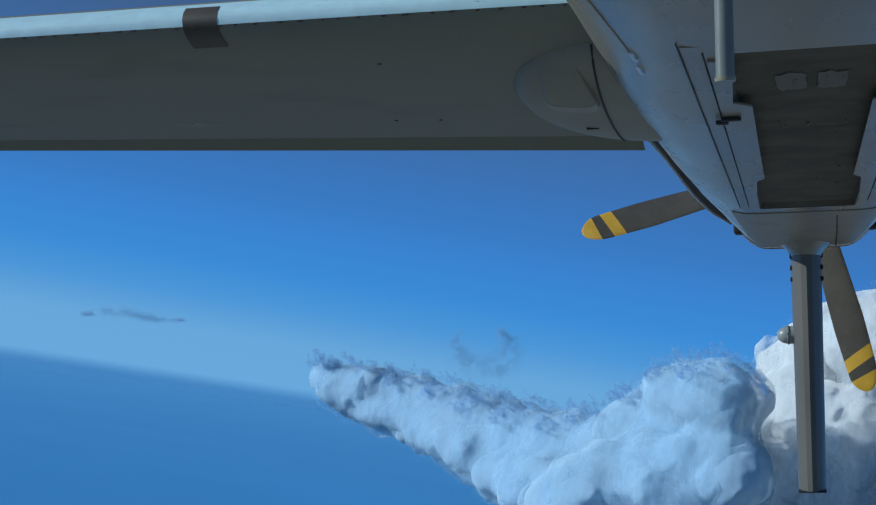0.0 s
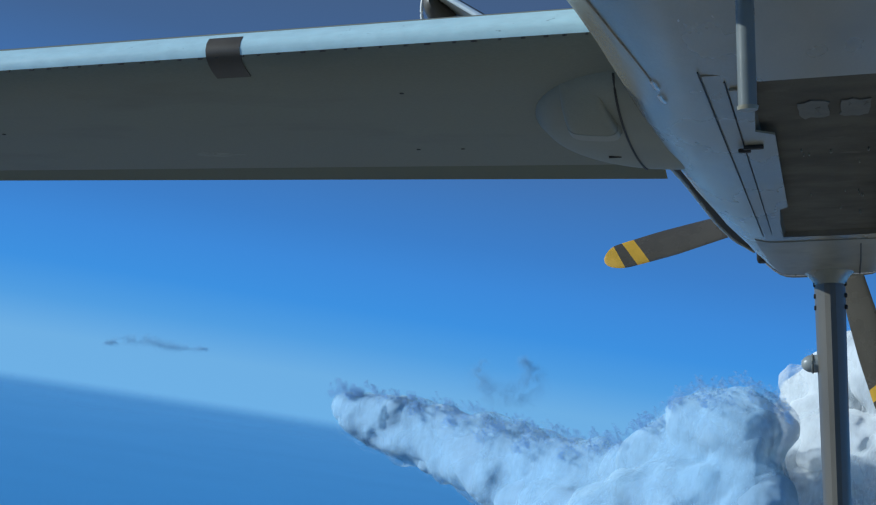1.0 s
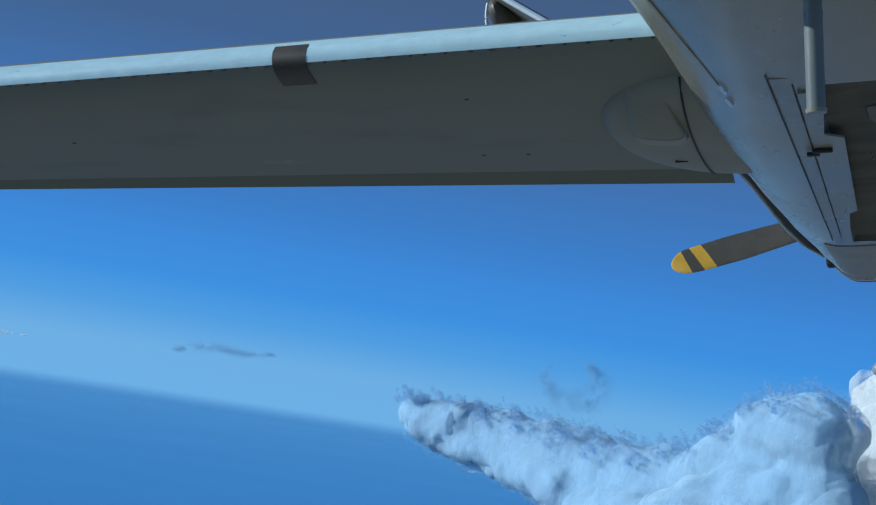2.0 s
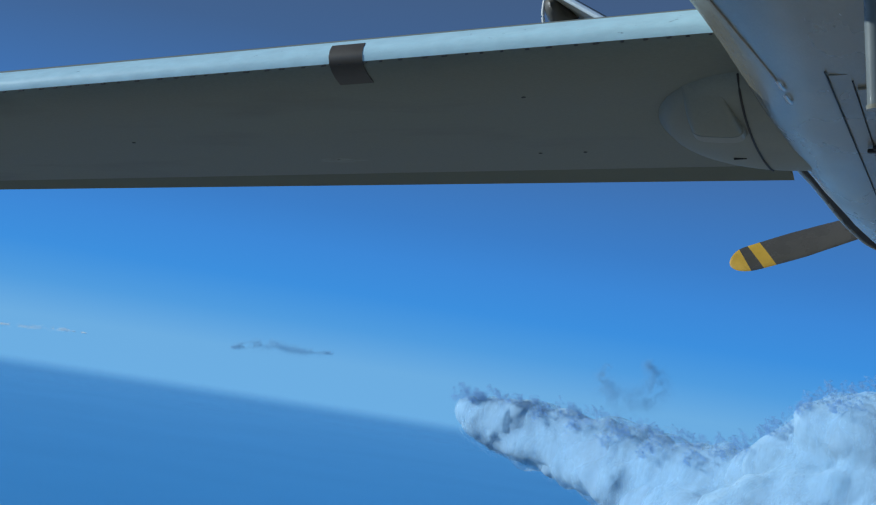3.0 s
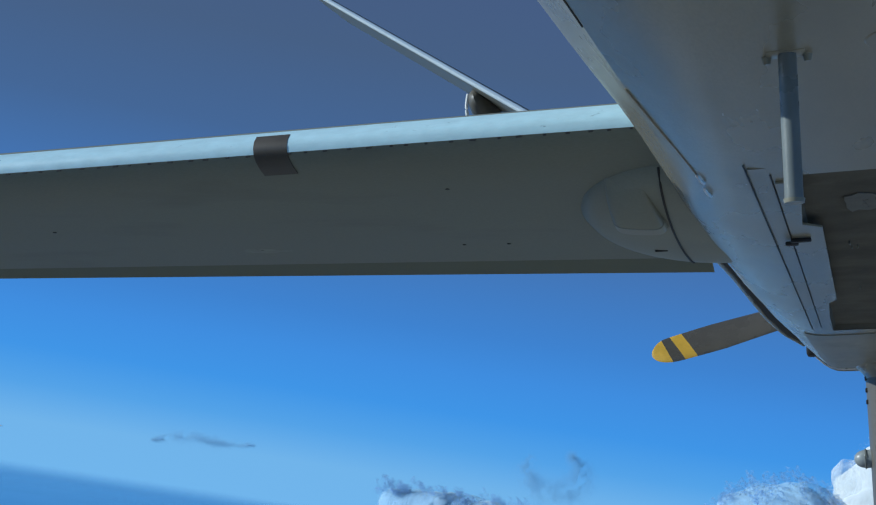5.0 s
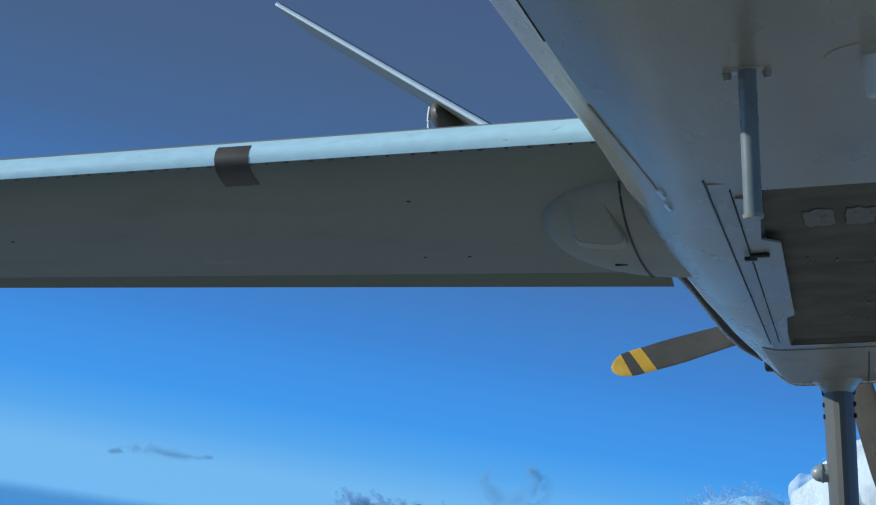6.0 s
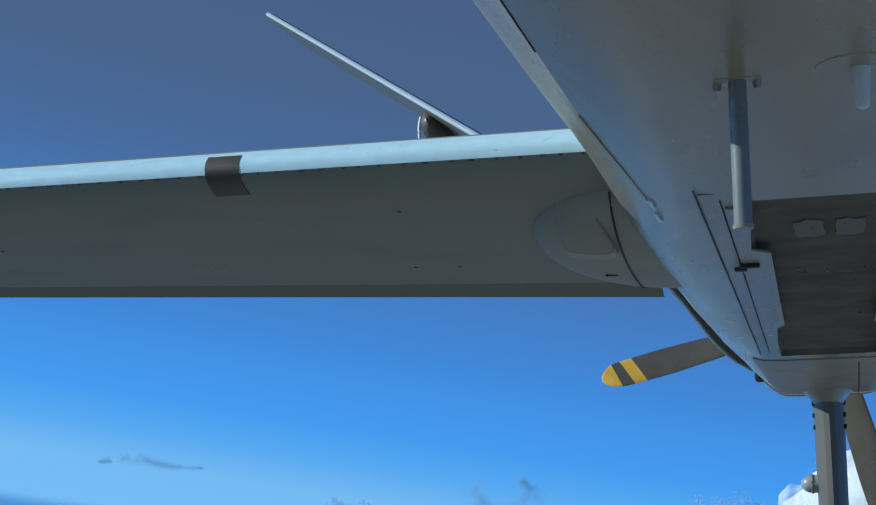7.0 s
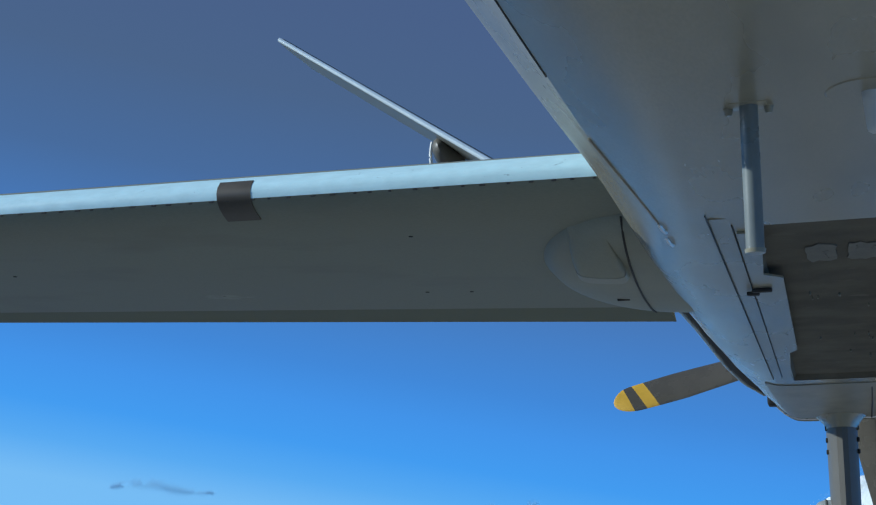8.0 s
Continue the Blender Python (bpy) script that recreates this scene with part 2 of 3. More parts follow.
STATIONS = [-1.9, -1.75, -1.6, -1.3, -1.0, -0.6, -0.2, 0.3, 0.8, 1.3, 1.8, 2.2, 2.6, 2.8, BAY_Y0, 3.2, 3.4, 3.6, 3.8, 4.2, 4.6, 5.0, 5.4, 5.8, BAY_Y1, 6.5, 6.9, 7.3, 7.7, 8.1, 8.35, 8.45, 8.5]


def section_at(y):
    wide, flat, tall, keel = (lerp(t, y) for t in (WIDE, FLAT, TALL, KEEL))
    half = []
    w = lerp(BLEND, y)
    for p, q in zip(FRONT, AFT):
        x, z = p[0] + (q[0] - p[0]) * w, p[1] + (q[1] - p[1]) * w
        xx = x * flat if x <= 0.264 else 0.264 * flat + (x - 0.264) * wide
        lift = lerp(CORNER, y) * min(1.0, max(0.0, (x - 0.264) / 0.2)) ** 1.5
        half.append((xx, keel + z * tall + lift))
    return [(x, y, z) for x, z in half] + [(-x, y, z) for x, z in half[-2:0:-1]]


def build_fuselage():
    n = 2 * len(SECTION) - 2

    def in_bay(i, j):
        y = (STATIONS[i] + STATIONS[i + 1]) / 2
        return BAY_Y0 < y < BAY_Y1 and (j in (0, 1) or j in (n - 1, n - 2))
    bm = loft([section_at(y) for y in STATIONS], skip=in_bay)
    # hard chine ahead of the wing
    bm.verts.ensure_lookup_table()
    for i, y in enumerate(STATIONS[:-1]):
        if y < 2.6:
            for j in (7, n - 7):
                bm.edges.get((bm.verts[i * n + j], bm.verts[(i + 1) * n + j])).smooth = False
    part("fuselage", bm, M_PAINT, plane, "grey painted fuselage with flat belly", sharp=50)
    # belly bay: one lined trough, open below
    d, t = 0.022, 0.012
    rings = []
    for x, y0, y1, z0, z1 in ((BAY_X, BAY_Y0, BAY_Y1, BELLY + 0.002, 0), (BAY_X - 0.01, BAY_Y0 + 0.02, BAY_Y1 - 0.02, BELLY + d, 0), (0.0005, 4.5, 4.501, BELLY + d + 0.004, 0),
                             (0.0005, 4.5, 4.501, BELLY + d + 0.008, 0), (BAY_X + t, BAY_Y0 - t, BAY_Y1 + t, BELLY + d + t, 0), (BAY_X + t, BAY_Y0 - t, BAY_Y1 + t, BELLY + 0.006, 0)):
        rings.append([(-x, y0, z0), (x, y0, z0), (x, y1, z0), (-x, y1, z0)])
    rings.append(rings[0])
    bm = loft(rings, caps=False)
    bmesh.ops.remove_doubles(bm, verts=bm.verts, dist=1e-5)
    part("belly_bay", bm, M_DARK, plane, "dark brown lined open belly bay", smooth=False)


build_fuselage()


# wing: s is the distance out from the root
ROOT = 0.47


def airfoil(n=26):
    """Cambered section, unit chord: (along, up), round from the trailing edge over the top to the nose and back below."""
    def th(u):
        return 5 * 0.135 * (0.2969 * math.sqrt(u) - 0.126 * u - 0.3516 * u * u + 0.2843 * u ** 3 - 0.1036 * u ** 4)

    def cam_(u):
        return 0.035 / 0.16 * (0.8 * u - u * u) if u < 0.4 else 0.035 / 0.36 * (0.2 + 0.8 * u - u * u)
    us = [(1 - math.cos(math.pi * k / n)) / 2 for k in range(n + 1)]
    up = [(u, cam_(u) + th(u)) for u in us]
    dn = [(u, cam_(u) - th(u)) for u in us]
    return up[::-1] + dn[1:]


FOIL = airfoil()


def offset(row, d):
    """The row of section points moved outwards by d (the section runs over the top to the nose and back below)."""
    out = []
    for k, (u, v) in enumerate(row):
        a, b = row[max(0, k - 1)], row[min(len(row) - 1, k + 1)]
        t = Vector((b[0] - a[0], b[1] - a[1])).normalized()
        out.append((u + t.y * d, v - t.x * d))
    return out


def wing_line(s):
    nose = Vector((0, 3.345 + 0.070 * s, 0.852 + 0.0315 * s))
    tail = Vector((0, 4.80, 0.69 + 0.053 * s))
    return nose, tail


def wing_point(s, u, v, side=-1):
    nose, tail = wing_line(s)
    c = tail - nose
    nrm = Vector((0, -c.z, c.y)).normalized()
    p = nose + c * u + nrm * (v * c.length)
    return (side * (ROOT + s), p.y, p.z)


def wing_piece(s0, s1, keep, side, steps=12, shift=0.0):
    rings = []
    for k in range(steps + 1):
        s = s0 + (s1 - s0) * k / steps
        rings.append([Vector(wing_point(s, u, v + (shift if v > 0.02 else -shift), side)) for u, v in keep])
    return rings


def build_wing(side):
    wing = new("wing")
    wing.parent = plane
    hinge = 0.845
    top = [p for p in FOIL[:27]]
    dn = [p for p in FOIL[27:]]
    def cut(row, u):
        for (u0, v0), (u1, v1) in zip(row, row[1:]):
            if min(u0, u1) <= u <= max(u0, u1):
                return (u, v0 + (v1 - v0) * (u - u0) / (u1 - u0))
    hi, lo = cut(top, hinge), cut(dn, hinge)
    fore = [hi] + [p for p in FOIL if p[0] < hinge - 0.001] + [lo]
    aft = [(1.0, 0.0)] + [p for p in top if p[0] > hinge] + [(hinge + 0.0006, hi[1]), (hinge + 0.0006, lo[1])] + [p for p in dn if p[0] > hinge]
    seen = []
    for p in aft:
        if all(abs(p[0] - q[0]) + abs(p[1] - q[1]) > 1e-5 for q in seen):
            seen.append(p)
    part("wing_panel", loft(wing_piece(-0.25, 9.4, fore, side, 30)), M_WING, wing, sharp=40)
    part("flap", loft(wing_piece(0.045, 4.2, seen, side, 14)), M_FLAP, wing, sharp=40)
    part("aileron", loft(wing_piece(4.23, 9.3, seen, side, 14)), M_FLAP, wing, sharp=40)
    # erosion strip round the nose; the sunlit, sky-blue band is put into its colour
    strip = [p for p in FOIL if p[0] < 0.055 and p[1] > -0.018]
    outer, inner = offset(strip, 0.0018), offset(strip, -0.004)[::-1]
    part("leading_edge", loft(wing_piece(-0.2, 9.4, outer + inner, side, 30)), M_EDGE, wing, "weathered erosion strip, sunlit sky-blue sheen put into its colour")
    return wing


wing_right = build_wing(-1)
wing_left = build_wing(1)


def build_marker():
    band = [p for k, p in enumerate(FOIL) if p[0] < (0.016 if k < 27 else 0.085) and p[1] > -0.06]
    outer, inner = offset(band, 0.0027), offset(band, -0.005)[::-1]
    part("tape_band", loft(wing_piece(0.967, 1.062, outer + inner, -1, 2)), M_TAPE, wing_right, "brown tape wrapped round leading edge")


build_marker()

# propeller
HUB = Vector((0, 9.0, 1.14))
RADIUS = 1.365


def blade_ring(r):
    u = r / RADIUS
    shear = 0.35 * max(0.0, min(1.0, (r - 0.8) / 0.2)) * (1 - max(0.0, (u - 0.9) / 0.1))
    chord = 0.10 + 0.13 * min(1, (u - 0.12) / 0.25) if u < 0.37 else 0.22 - 0.05 * max(0, (u - 0.7) / 0.3)
    if u > 0.90:
        chord *= math.sqrt(max(0.02, 1 - ((u - 0.90) / 0.1002) ** 2))
    thick = chord * (0.30 - 0.21 * min(1, u / 0.6))
    tw = radians(62 - 38 * u)
    ring = []
    for k in range(20):
        a = 2 * math.pi * k / 20
        x, y = chord / 2 * math.cos(a), thick / 2 * math.sin(a) + 0.02 * chord * math.cos(a) ** 2
        ring.append((x * math.cos(tw) - y * math.sin(tw), x * math.sin(tw) + y * math.cos(tw), r + shear * x))
    return ring


def blade_zone(name, r0, r1, mat, parent, steps, label=""):
    return part(name, loft([blade_ring(r0 + (r1 - r0) * k / steps) for k in range(steps + 1)]), mat, parent, label, sharp=60)


def build_propeller():
    prop = new("propeller")
    prop.parent = plane
    prop.matrix_local = Matrix.Translation(HUB)
    bm = bmesh.new()
    rings = []
    for k in range(14):
        u = k / 13
        rr = 0.21 * math.sqrt(max(0.0, 1 - (max(0, u - 0.25) / 0.75) ** 2)) + 0.004
        rings.append([(rr * math.cos(a), -0.22 + 0.75 * u, rr * math.sin(a)) for a in [2 * math.pi * j / 32 for j in range(32)]])
    part("spinner", loft(rings), M_PAINT, prop)
    for k in range(4):
        b = new("blade")
        b.parent = prop
        b.matrix_local = Matrix.Rotation(radians(76 + 90 * k), 4, "Y")
        for nm, r0, r1, mat, st in (("blade_root", 0.14, 1.13, M_BLADE, 16), ("yellow_band", 1.13, 1.205, M_YELLOW, 2), ("dark_band", 1.205, 1.27, M_BLADE, 3), ("yellow_tip", 1.27, RADIUS, M_YELLOW, 12)):
            blade_zone(nm, r0, r1, mat, b, st)


build_propeller()


# ventral fin
def build_ventral_fin():
    fin = new("ventral_fin")
    fin.parent = plane
    rings = []
    for k in range(15):
        z = 0.70 - 1.385 * k / 14
        u = k / 14
        half, ch = 0.082 - 0.010 * u, 0.72 - 0.12 * u
        y0 = 7.95 + 0.10 * u
        ring = []
        for s, t in ((0.0, 0.0), (0.35, 0.02), (0.75, 0.10), (1.0, 0.30), (0.95, 0.55), (0.55, 0.85), (0.06, 1.0)):
            ring.append((half * s, y0 + ch * t, z))
        ring += [(-x, y, z) for x, y, z in ring[:0:-1]]
        rings.append([(x - 0.012 * u, y, z) for x, y, z in ring])
    part("fin_blade", loft(rings), M_FIN, fin, "dark grey brown fin seen edge on", sharp=25)
    dome = []
    for k in range(9):
        a = math.pi / 2 * k / 8
        dome.append([(-0.105 - 0.062 * math.sin(a), 8.2 + (0.046 * math.cos(a) + 0.001) * math.cos(w), 0.140 + (0.047 * math.cos(a) + 0.001) * math.sin(w)) for w in [2 * math.pi * i / 24 for i in range(24)]])
    dome.insert(0, [(-0.06, y, z) for x, y, z in dome[0]])
    beacon = part("beacon", loft(dome), M_LENS, fin, "short domed grey beacon")
    part("beacon_rim", line_on([(-0.108, 8.2 + 0.047 * math.cos(w), 0.140 + 0.048 * math.sin(w)) for w in [2 * math.pi * i / 24 for i in range(25)]], 0.006), M_ANT, beacon, "pale rim")


build_ventral_fin()


# tail surfaces
def tail_point(q, u, v, side):
    nose = Vector((-0.25, 7.25, 1.0)).lerp(Vector((-3.09, 7.92, 2.985)), q)
    chord = 1.02 - 0.42 * q
    nrm = Vector((0.573, 0, 0.82))
    p = nose + Vector((0, chord * u, 0)) + nrm * (v * chord)
    return Vector((p.x * (1 if side < 0 else -1), p.y, p.z))


def build_tail(side):
    tail = new("tail_surface")
    tail.parent = plane
    sec = [(u, v * 0.55 - 0.022) for u, v in FOIL]
    part("tail_panel", loft([[tail_point(q, u, v, side) for u, v in sec] for q in [k / 10 for k in range(11)]]), M_TAIL, tail, sharp=40)
    st = [p for p in sec if p[0] < 0.02 and p[1] > -0.05]
    o, i = offset(st, 0.009), offset(st, -0.008)[::-1]
    part("leading_edge", loft([[tail_point(q, u, v, side) for u, v in o + i] for q in [k / 10 for k in range(11)]]), M_GLOSS, tail, "pale erosion strip")
    return tail


tail_right = build_tail(-1)
tail_left = build_tail(1)


# ---------------------------------------------------------------- belly fittings
def skin(j, y, side=-1, out=0.0):
    """A point of the fuselage skin: section index j at station y."""
    row = section_at(y)
    k = int(j)
    x, yy, z = Vector(row[k]).lerp(Vector(row[k + 1]), j - k)
    return Vector((side * (x + out), yy, z - out))


def prism(points, z0, z1):
    """A flat plate from an outline in plan, between two heights."""
    bm = bmesh.new()
    a = [bm.verts.new((x, y, z0)) for x, y in points]
    b = [bm.verts.new((x, y, z1)) for x, y in points]
    bm.faces.new(a)
    bm.faces.new(b[::-1])
    for k in range(len(points)):
        j = (k + 1) % len(points)
        bm.faces.new((a[k], a[j], b[j], b[k]))
    return bm


def build_belly():
    for s in (-1, 1):
        # hinged bay door, stepped along its free edge
        part("bay_door", prism([(s * x, y) for x, y in ((0.214, 3.05), (0.163, 3.05), (0.184, 3.56), (0.140, 3.62), (0.145, 5.08), (0.172, 5.16), (0.190, 5.85), (0.185, 6.1), (0.221, 6.1))],
                              BELLY - 0.005, BELLY + 0.0), M_PAINT, plane, "grey bay door with stepped edge", smooth=False)
        part("belly_strip", prism([(s * x, y) for x, y in ((0.260, 2.92), (0.224, 2.92), (0.231, 6.2), (0.256, 6.25))], BELLY + 0.0010, BELLY + 0.006), M_PAINT, plane, "narrow raised grey strip", smooth=False)
        part("seal", line_on([(s * 0.2645, 2.88 + 0.2 * k, BELLY + 0.001) for k in range(17)], 0.0018), M_BLACK, plane, "black rubber seal")
        part("seal", line_on([(s * (0.2195 + 0.0008 * k), 2.98 + 0.3 * k, BELLY - 0.001) for k in range(11)], 0.0017), M_BLACK, plane, "black rubber seal")
        bm = box(bmesh.new(), (s * 0.222 - 0.016, 3.80, BELLY - 0.014), (s * 0.222 + 0.016, 3.825, BELLY - 0.004), 0.003)
        latch = part("latch", bm, M_BLACK, plane, "small black latch")
        part("latch_arm", box(bmesh.new(), (min(s * 0.222, s * 0.172), 3.745, BELLY - 0.016), (max(s * 0.222, s * 0.172), 3.765, BELLY - 0.006), 0.003), M_BLACK, latch)
        # side seams and clips along the lower edge
        part("side_seam", line_on([skin(7.02, 1.2 + 0.11 * k, s, 0.0005) for k in range(9)], 0.0018), M_BLACK, plane)
        part("side_rail", line_on([skin(7.10 - 0.055 * k, 2.33 + 0.053 * k, s, 0.001) for k in range(2, 15)], 0.0022), M_PAINT, plane)
        for y in (3.10, 3.24):
            a, b = skin(6.25, y - 0.03, s, 0.003), skin(6.10, y + 0.03, s, 0.003)
            part("clip", line_on([a, (a + b) / 2 + Vector((0, 0, -0.003)), b], 0.0038), M_METAL, plane, "bright metal clip")
        # tail cowl corner fitting
        part("corner_fitting", box(bmesh.new(), (s * 0.352 - 0.028, 8.22, 0.70), (s * 0.352 + 0.028, 8.34, 0.80), 0.014), M_BLACK, plane, "dark corner fitting")
        # crumpled patches of tape on the lining
        gp = random.Random(8 + s)
        ring = [(s * 0.046 + 0.034 * math.copysign(min(1, abs(math.cos(w)) * 1.35), math.cos(w)) * gp.uniform(0.86, 1.1), 3.46 + 0.105 * math.copysign(min(1, abs(math.sin(w)) * 1.35), math.sin(w)) * gp.uniform(0.8, 1.15)) for w in [2 * math.pi * i / 18 for i in range(18)]]
        part("tape_patch", prism(ring, BELLY + 0.0195, BELLY + 0.0240), M_PLATE, plane, "crumpled pale tape patch in the bay", smooth=False)
        for k in range(3):
            x0, y0 = s * 0.05 + gp.uniform(-0.025, 0.025), 3.46 + gp.uniform(-0.07, 0.05)
            part("tape_fold", line_on([(x0 + gp.uniform(-0.006, 0.006), y0 + 0.016 * i, BELLY + 0.0195) for i in range(4)], 0.0012, 5), M_PLATE, plane)
    part("cowl_lip", line_on([Vector((-1 * p[0], 8.36, p[2])) for p in section_at(8.36)[9::-1]] + [Vector((p[0], 8.36, p[2])) for p in section_at(8.36)[1:10]], 0.012, 8), M_PAINT, plane, "rolled lip of the tail cowl")
    # bright metal bead added for the highlight along the cowl's lower edge
    for y, r in ((8.30, 0.006),):
        row = section_at(y)
        part("cowl_highlight_bead", line_on([Vector((-p[0], y, p[2] - 0.002)) for p in row[8::-1]] + [Vector((p[0], y, p[2] - 0.002)) for p in row[1:9]], r, 8), M_METAL, plane)
    part("cowl_seam", line_on([(0.125, 6.5, BELLY - 0.001), (0.145, 7.4, BELLY + 0.001), (0.16, 8.3, BELLY + 0.005)], 0.0045), M_BLACK, plane)
    # brownish mottled panel with dirty specks under the tail cowl
    rings = []
    for k in range(11):
        row = section_at(6.32 + 0.19 * k)
        arc = [Vector((-p[0], p[1], p[2])) for p in row[5:0:-1]] + [Vector(p) for p in row[0:6]]
        rings.append([p + Vector((0, 0, -0.004)) for p in arc] + [p + Vector((0, 0, 0.006)) for p in arc[::-1]])
    part("cowl_panel", loft(rings), M_COWL, plane, "brownish panel with dirty specks under the tail", sharp=50)
    # small bits inside the bay
    rng = random.Random(4)
    for k in range(14):
        x, y, q = rng.uniform(-0.12, 0.12), rng.uniform(3.9, 5.9), rng.uniform(0.0014, 0.0034)
        part("bay_fastener", box(bmesh.new(), (x - q, y - 2.5 * q, BELLY + 0.014), (x + q, y + 2.5 * q, BELLY + 0.0225), q * 0.7), M_TAIL, plane)


build_belly()


def build_antennas():
    ant = new("rod_antenna")
    ant.parent = plane
    x, y = -0.137, 2.13
    part("rod", tube(bmesh.new(), (x, y, BELLY + 0.01), (x - 0.003, y + 0.012, 0.405), 0.0135, 0.0135, 24), M_ANT, ant, "pale grey tube antenna")
    part("rod_end", tube(bmesh.new(), (x - 0.003, y + 0.012, 0.408), (x - 0.003, y + 0.012, 0.402), 0.0155, 0.0145, 24), M_PAINT, ant)
    part("base_plate", box(bmesh.new(), (x - 0.030, y - 0.02, BELLY - 0.0012), (x + 0.026, y + 0.02, BELLY + 0.004), 0.002), M_PAINT, ant)
    for dx in (-0.030, 0.028):
        part("lug", tube(bmesh.new(), (x + dx, y + 0.012, BELLY + 0.002), (x + dx, y + 0.013, BELLY - 0.010), 0.008, 0.005, 14), M_PAINT, ant)
    stub = new("stub_antenna")
    stub.parent = plane
    bm = bmesh.new()
    bmesh.ops.create_cone(bm, cap_ends=True, segments=28, radius1=0.058, radius2=0.062, depth=0.003, matrix=Matrix.Translation((0.031, 2.105, BELLY - 0.0003)) @ Matrix.Diagonal((1, 1.05, 1, 1)))
    part("base_plate", bm, M_PAINT, stub)
    bm = tube(bmesh.new(), (0.036, 2.11, BELLY - 0.001), (0.036, 2.112, 0.566), 0.0142, 0.0102, 24)
    tube(bm, (0.036, 2.112, 0.5662), (0.036, 2.1123, 0.561), 0.0102, 0.0084, 24)
    tube(bm, (0.036, 2.1123, 0.5612), (0.036, 2.1125, 0.558), 0.0084, 0.0040, 24)
    part("stub", bm, M_WHITE, stub, "white tapered stub antenna")


build_antennas()


# strake added along the tail cone: black for shaded gap, bead for lit edge
def build_strake(side):
    ys = [4.75 + 0.2 * k for k in range(18)]
    out = [(4.7, 0.56), (5.2, 0.562), (6.0, 0.548), (6.5, 0.534), (7.0, 0.512), (7.6, 0.470), (8.2, 0.385)]
    hgt = [(4.7, 0.83), (5.2, 0.802), (6.0, 0.808), (6.5, 0.797), (7.0, 0.775), (7.6, 0.754), (8.2, 0.735)]
    rings, edge = [], []
    for y in ys:
        o, z = lerp(out, y), lerp(hgt, y)
        i = o - 0.12
        rings.append([Vector((side * o, y, z + 0.010)), Vector((side * i, y, z + 0.10)), Vector((side * i, y, z + 0.14)), Vector((side * o, y, z + 0.028))])
        edge.append(Vector((side * o, y, z + 0.016)))
    st = part("side_strake", loft(rings), M_BLACK, plane, "added strake, black for the shaded gap by the tail cone")
    part("strake_edge", line_on(edge, 0.008, 8), M_PAINT, st, "bead standing in for the lit edge")


for side in (-1, 1):
    build_strake(side)


# ---------------------------------------------------------------- wing root fairing
def under_wing(x, y):
    """Height of the wing's lower face at a plan point outboard of the root."""
    s = abs(x) - ROOT
    nose, tail = wing_line(s)
    u = max(0.0, min(1.0, (y - nose.y) / (tail.y - nose.y)))
    dn = FOIL[26:]
    for (u0, v0), (u1, v1) in zip(dn, dn[1:]):
        if u0 <= u <= u1:
            v = v0 + (v1 - v0) * (u - u0) / max(1e-6, u1 - u0)
            return nose.z + (tail.z - nose.z) * u + v * (tail - nose).length
    return nose.z


def build_root_fairing(side, wing):
    cx, cy, a, b, h = 0.45, 4.035, 0.338, 0.525, 0.052
    rings = []
    for k in range(15):
        r = 1 - k / 14
        hh = h * (1 - r ** 3.6) ** 0.5 + 0.002
        ring = []
        for j in range(56):
            w = 2 * math.pi * j / 56
            ex = math.copysign(abs(math.cos(w)) ** 0.9, math.cos(w))
            x, y = cx + a * max(r, 0.01) * ex, cy + b * max(r, 0.01) * math.sin(w)
            z = under_wing(max(x, 0.3), max(3.40, min(4.74, y))) - hh
            ring.append(Vector((side * x, y, z)))
        rings.append(ring)
    bm = loft([[p + Vector((0, 0, 0.03)) for p in rings[0]]] + rings)
    bm.faces.ensure_lookup_table()
    tree = BVHTree.FromBMesh(bm)

    def skin_z(x, y):
        """Height of the fairing's lower face."""
        hit = tree.ray_cast(Vector((side * x, y, 0.3)), Vector((0, 0, 1)))[0]
        return hit.z if hit else under_wing(x, y)
    f = part("root_fairing", bm, M_FAIR, wing, "smooth teardrop fairing under the wing root", sharp=60)
    # hooded scoop: rounded nose, square shoulders, light on its lower lip painted paler
    mid = 0.612
    hood = []
    for k in range(14):
        u = min(1.0, k / 11)
        hw, drop, y = 0.050 + 0.018 * math.sin(u * math.pi / 2), 0.032 * math.sin(u * math.pi / 2) ** 0.8 * (1.0, 0.55, 0.0)[max(0, k - 11)], 3.60 + 0.27 * k / 11
        row = []
        for i in range(24):
            w = 2 * math.pi * i / 24
            cx_, sx = math.cos(w), math.sin(w)
            x = mid + hw * math.copysign(abs(cx_) ** 0.45, cx_)
            z = skin_z(x, y) + 0.006 - (drop + 0.006) * max(0.0, sx) ** 0.45 if sx > 0 else skin_z(x, y) + 0.012
            row.append((side * x, y, z))
        hood.append(row)
    sc = part("scoop", loft(hood), M_FAIR, f, "squared air scoop", sharp=40)
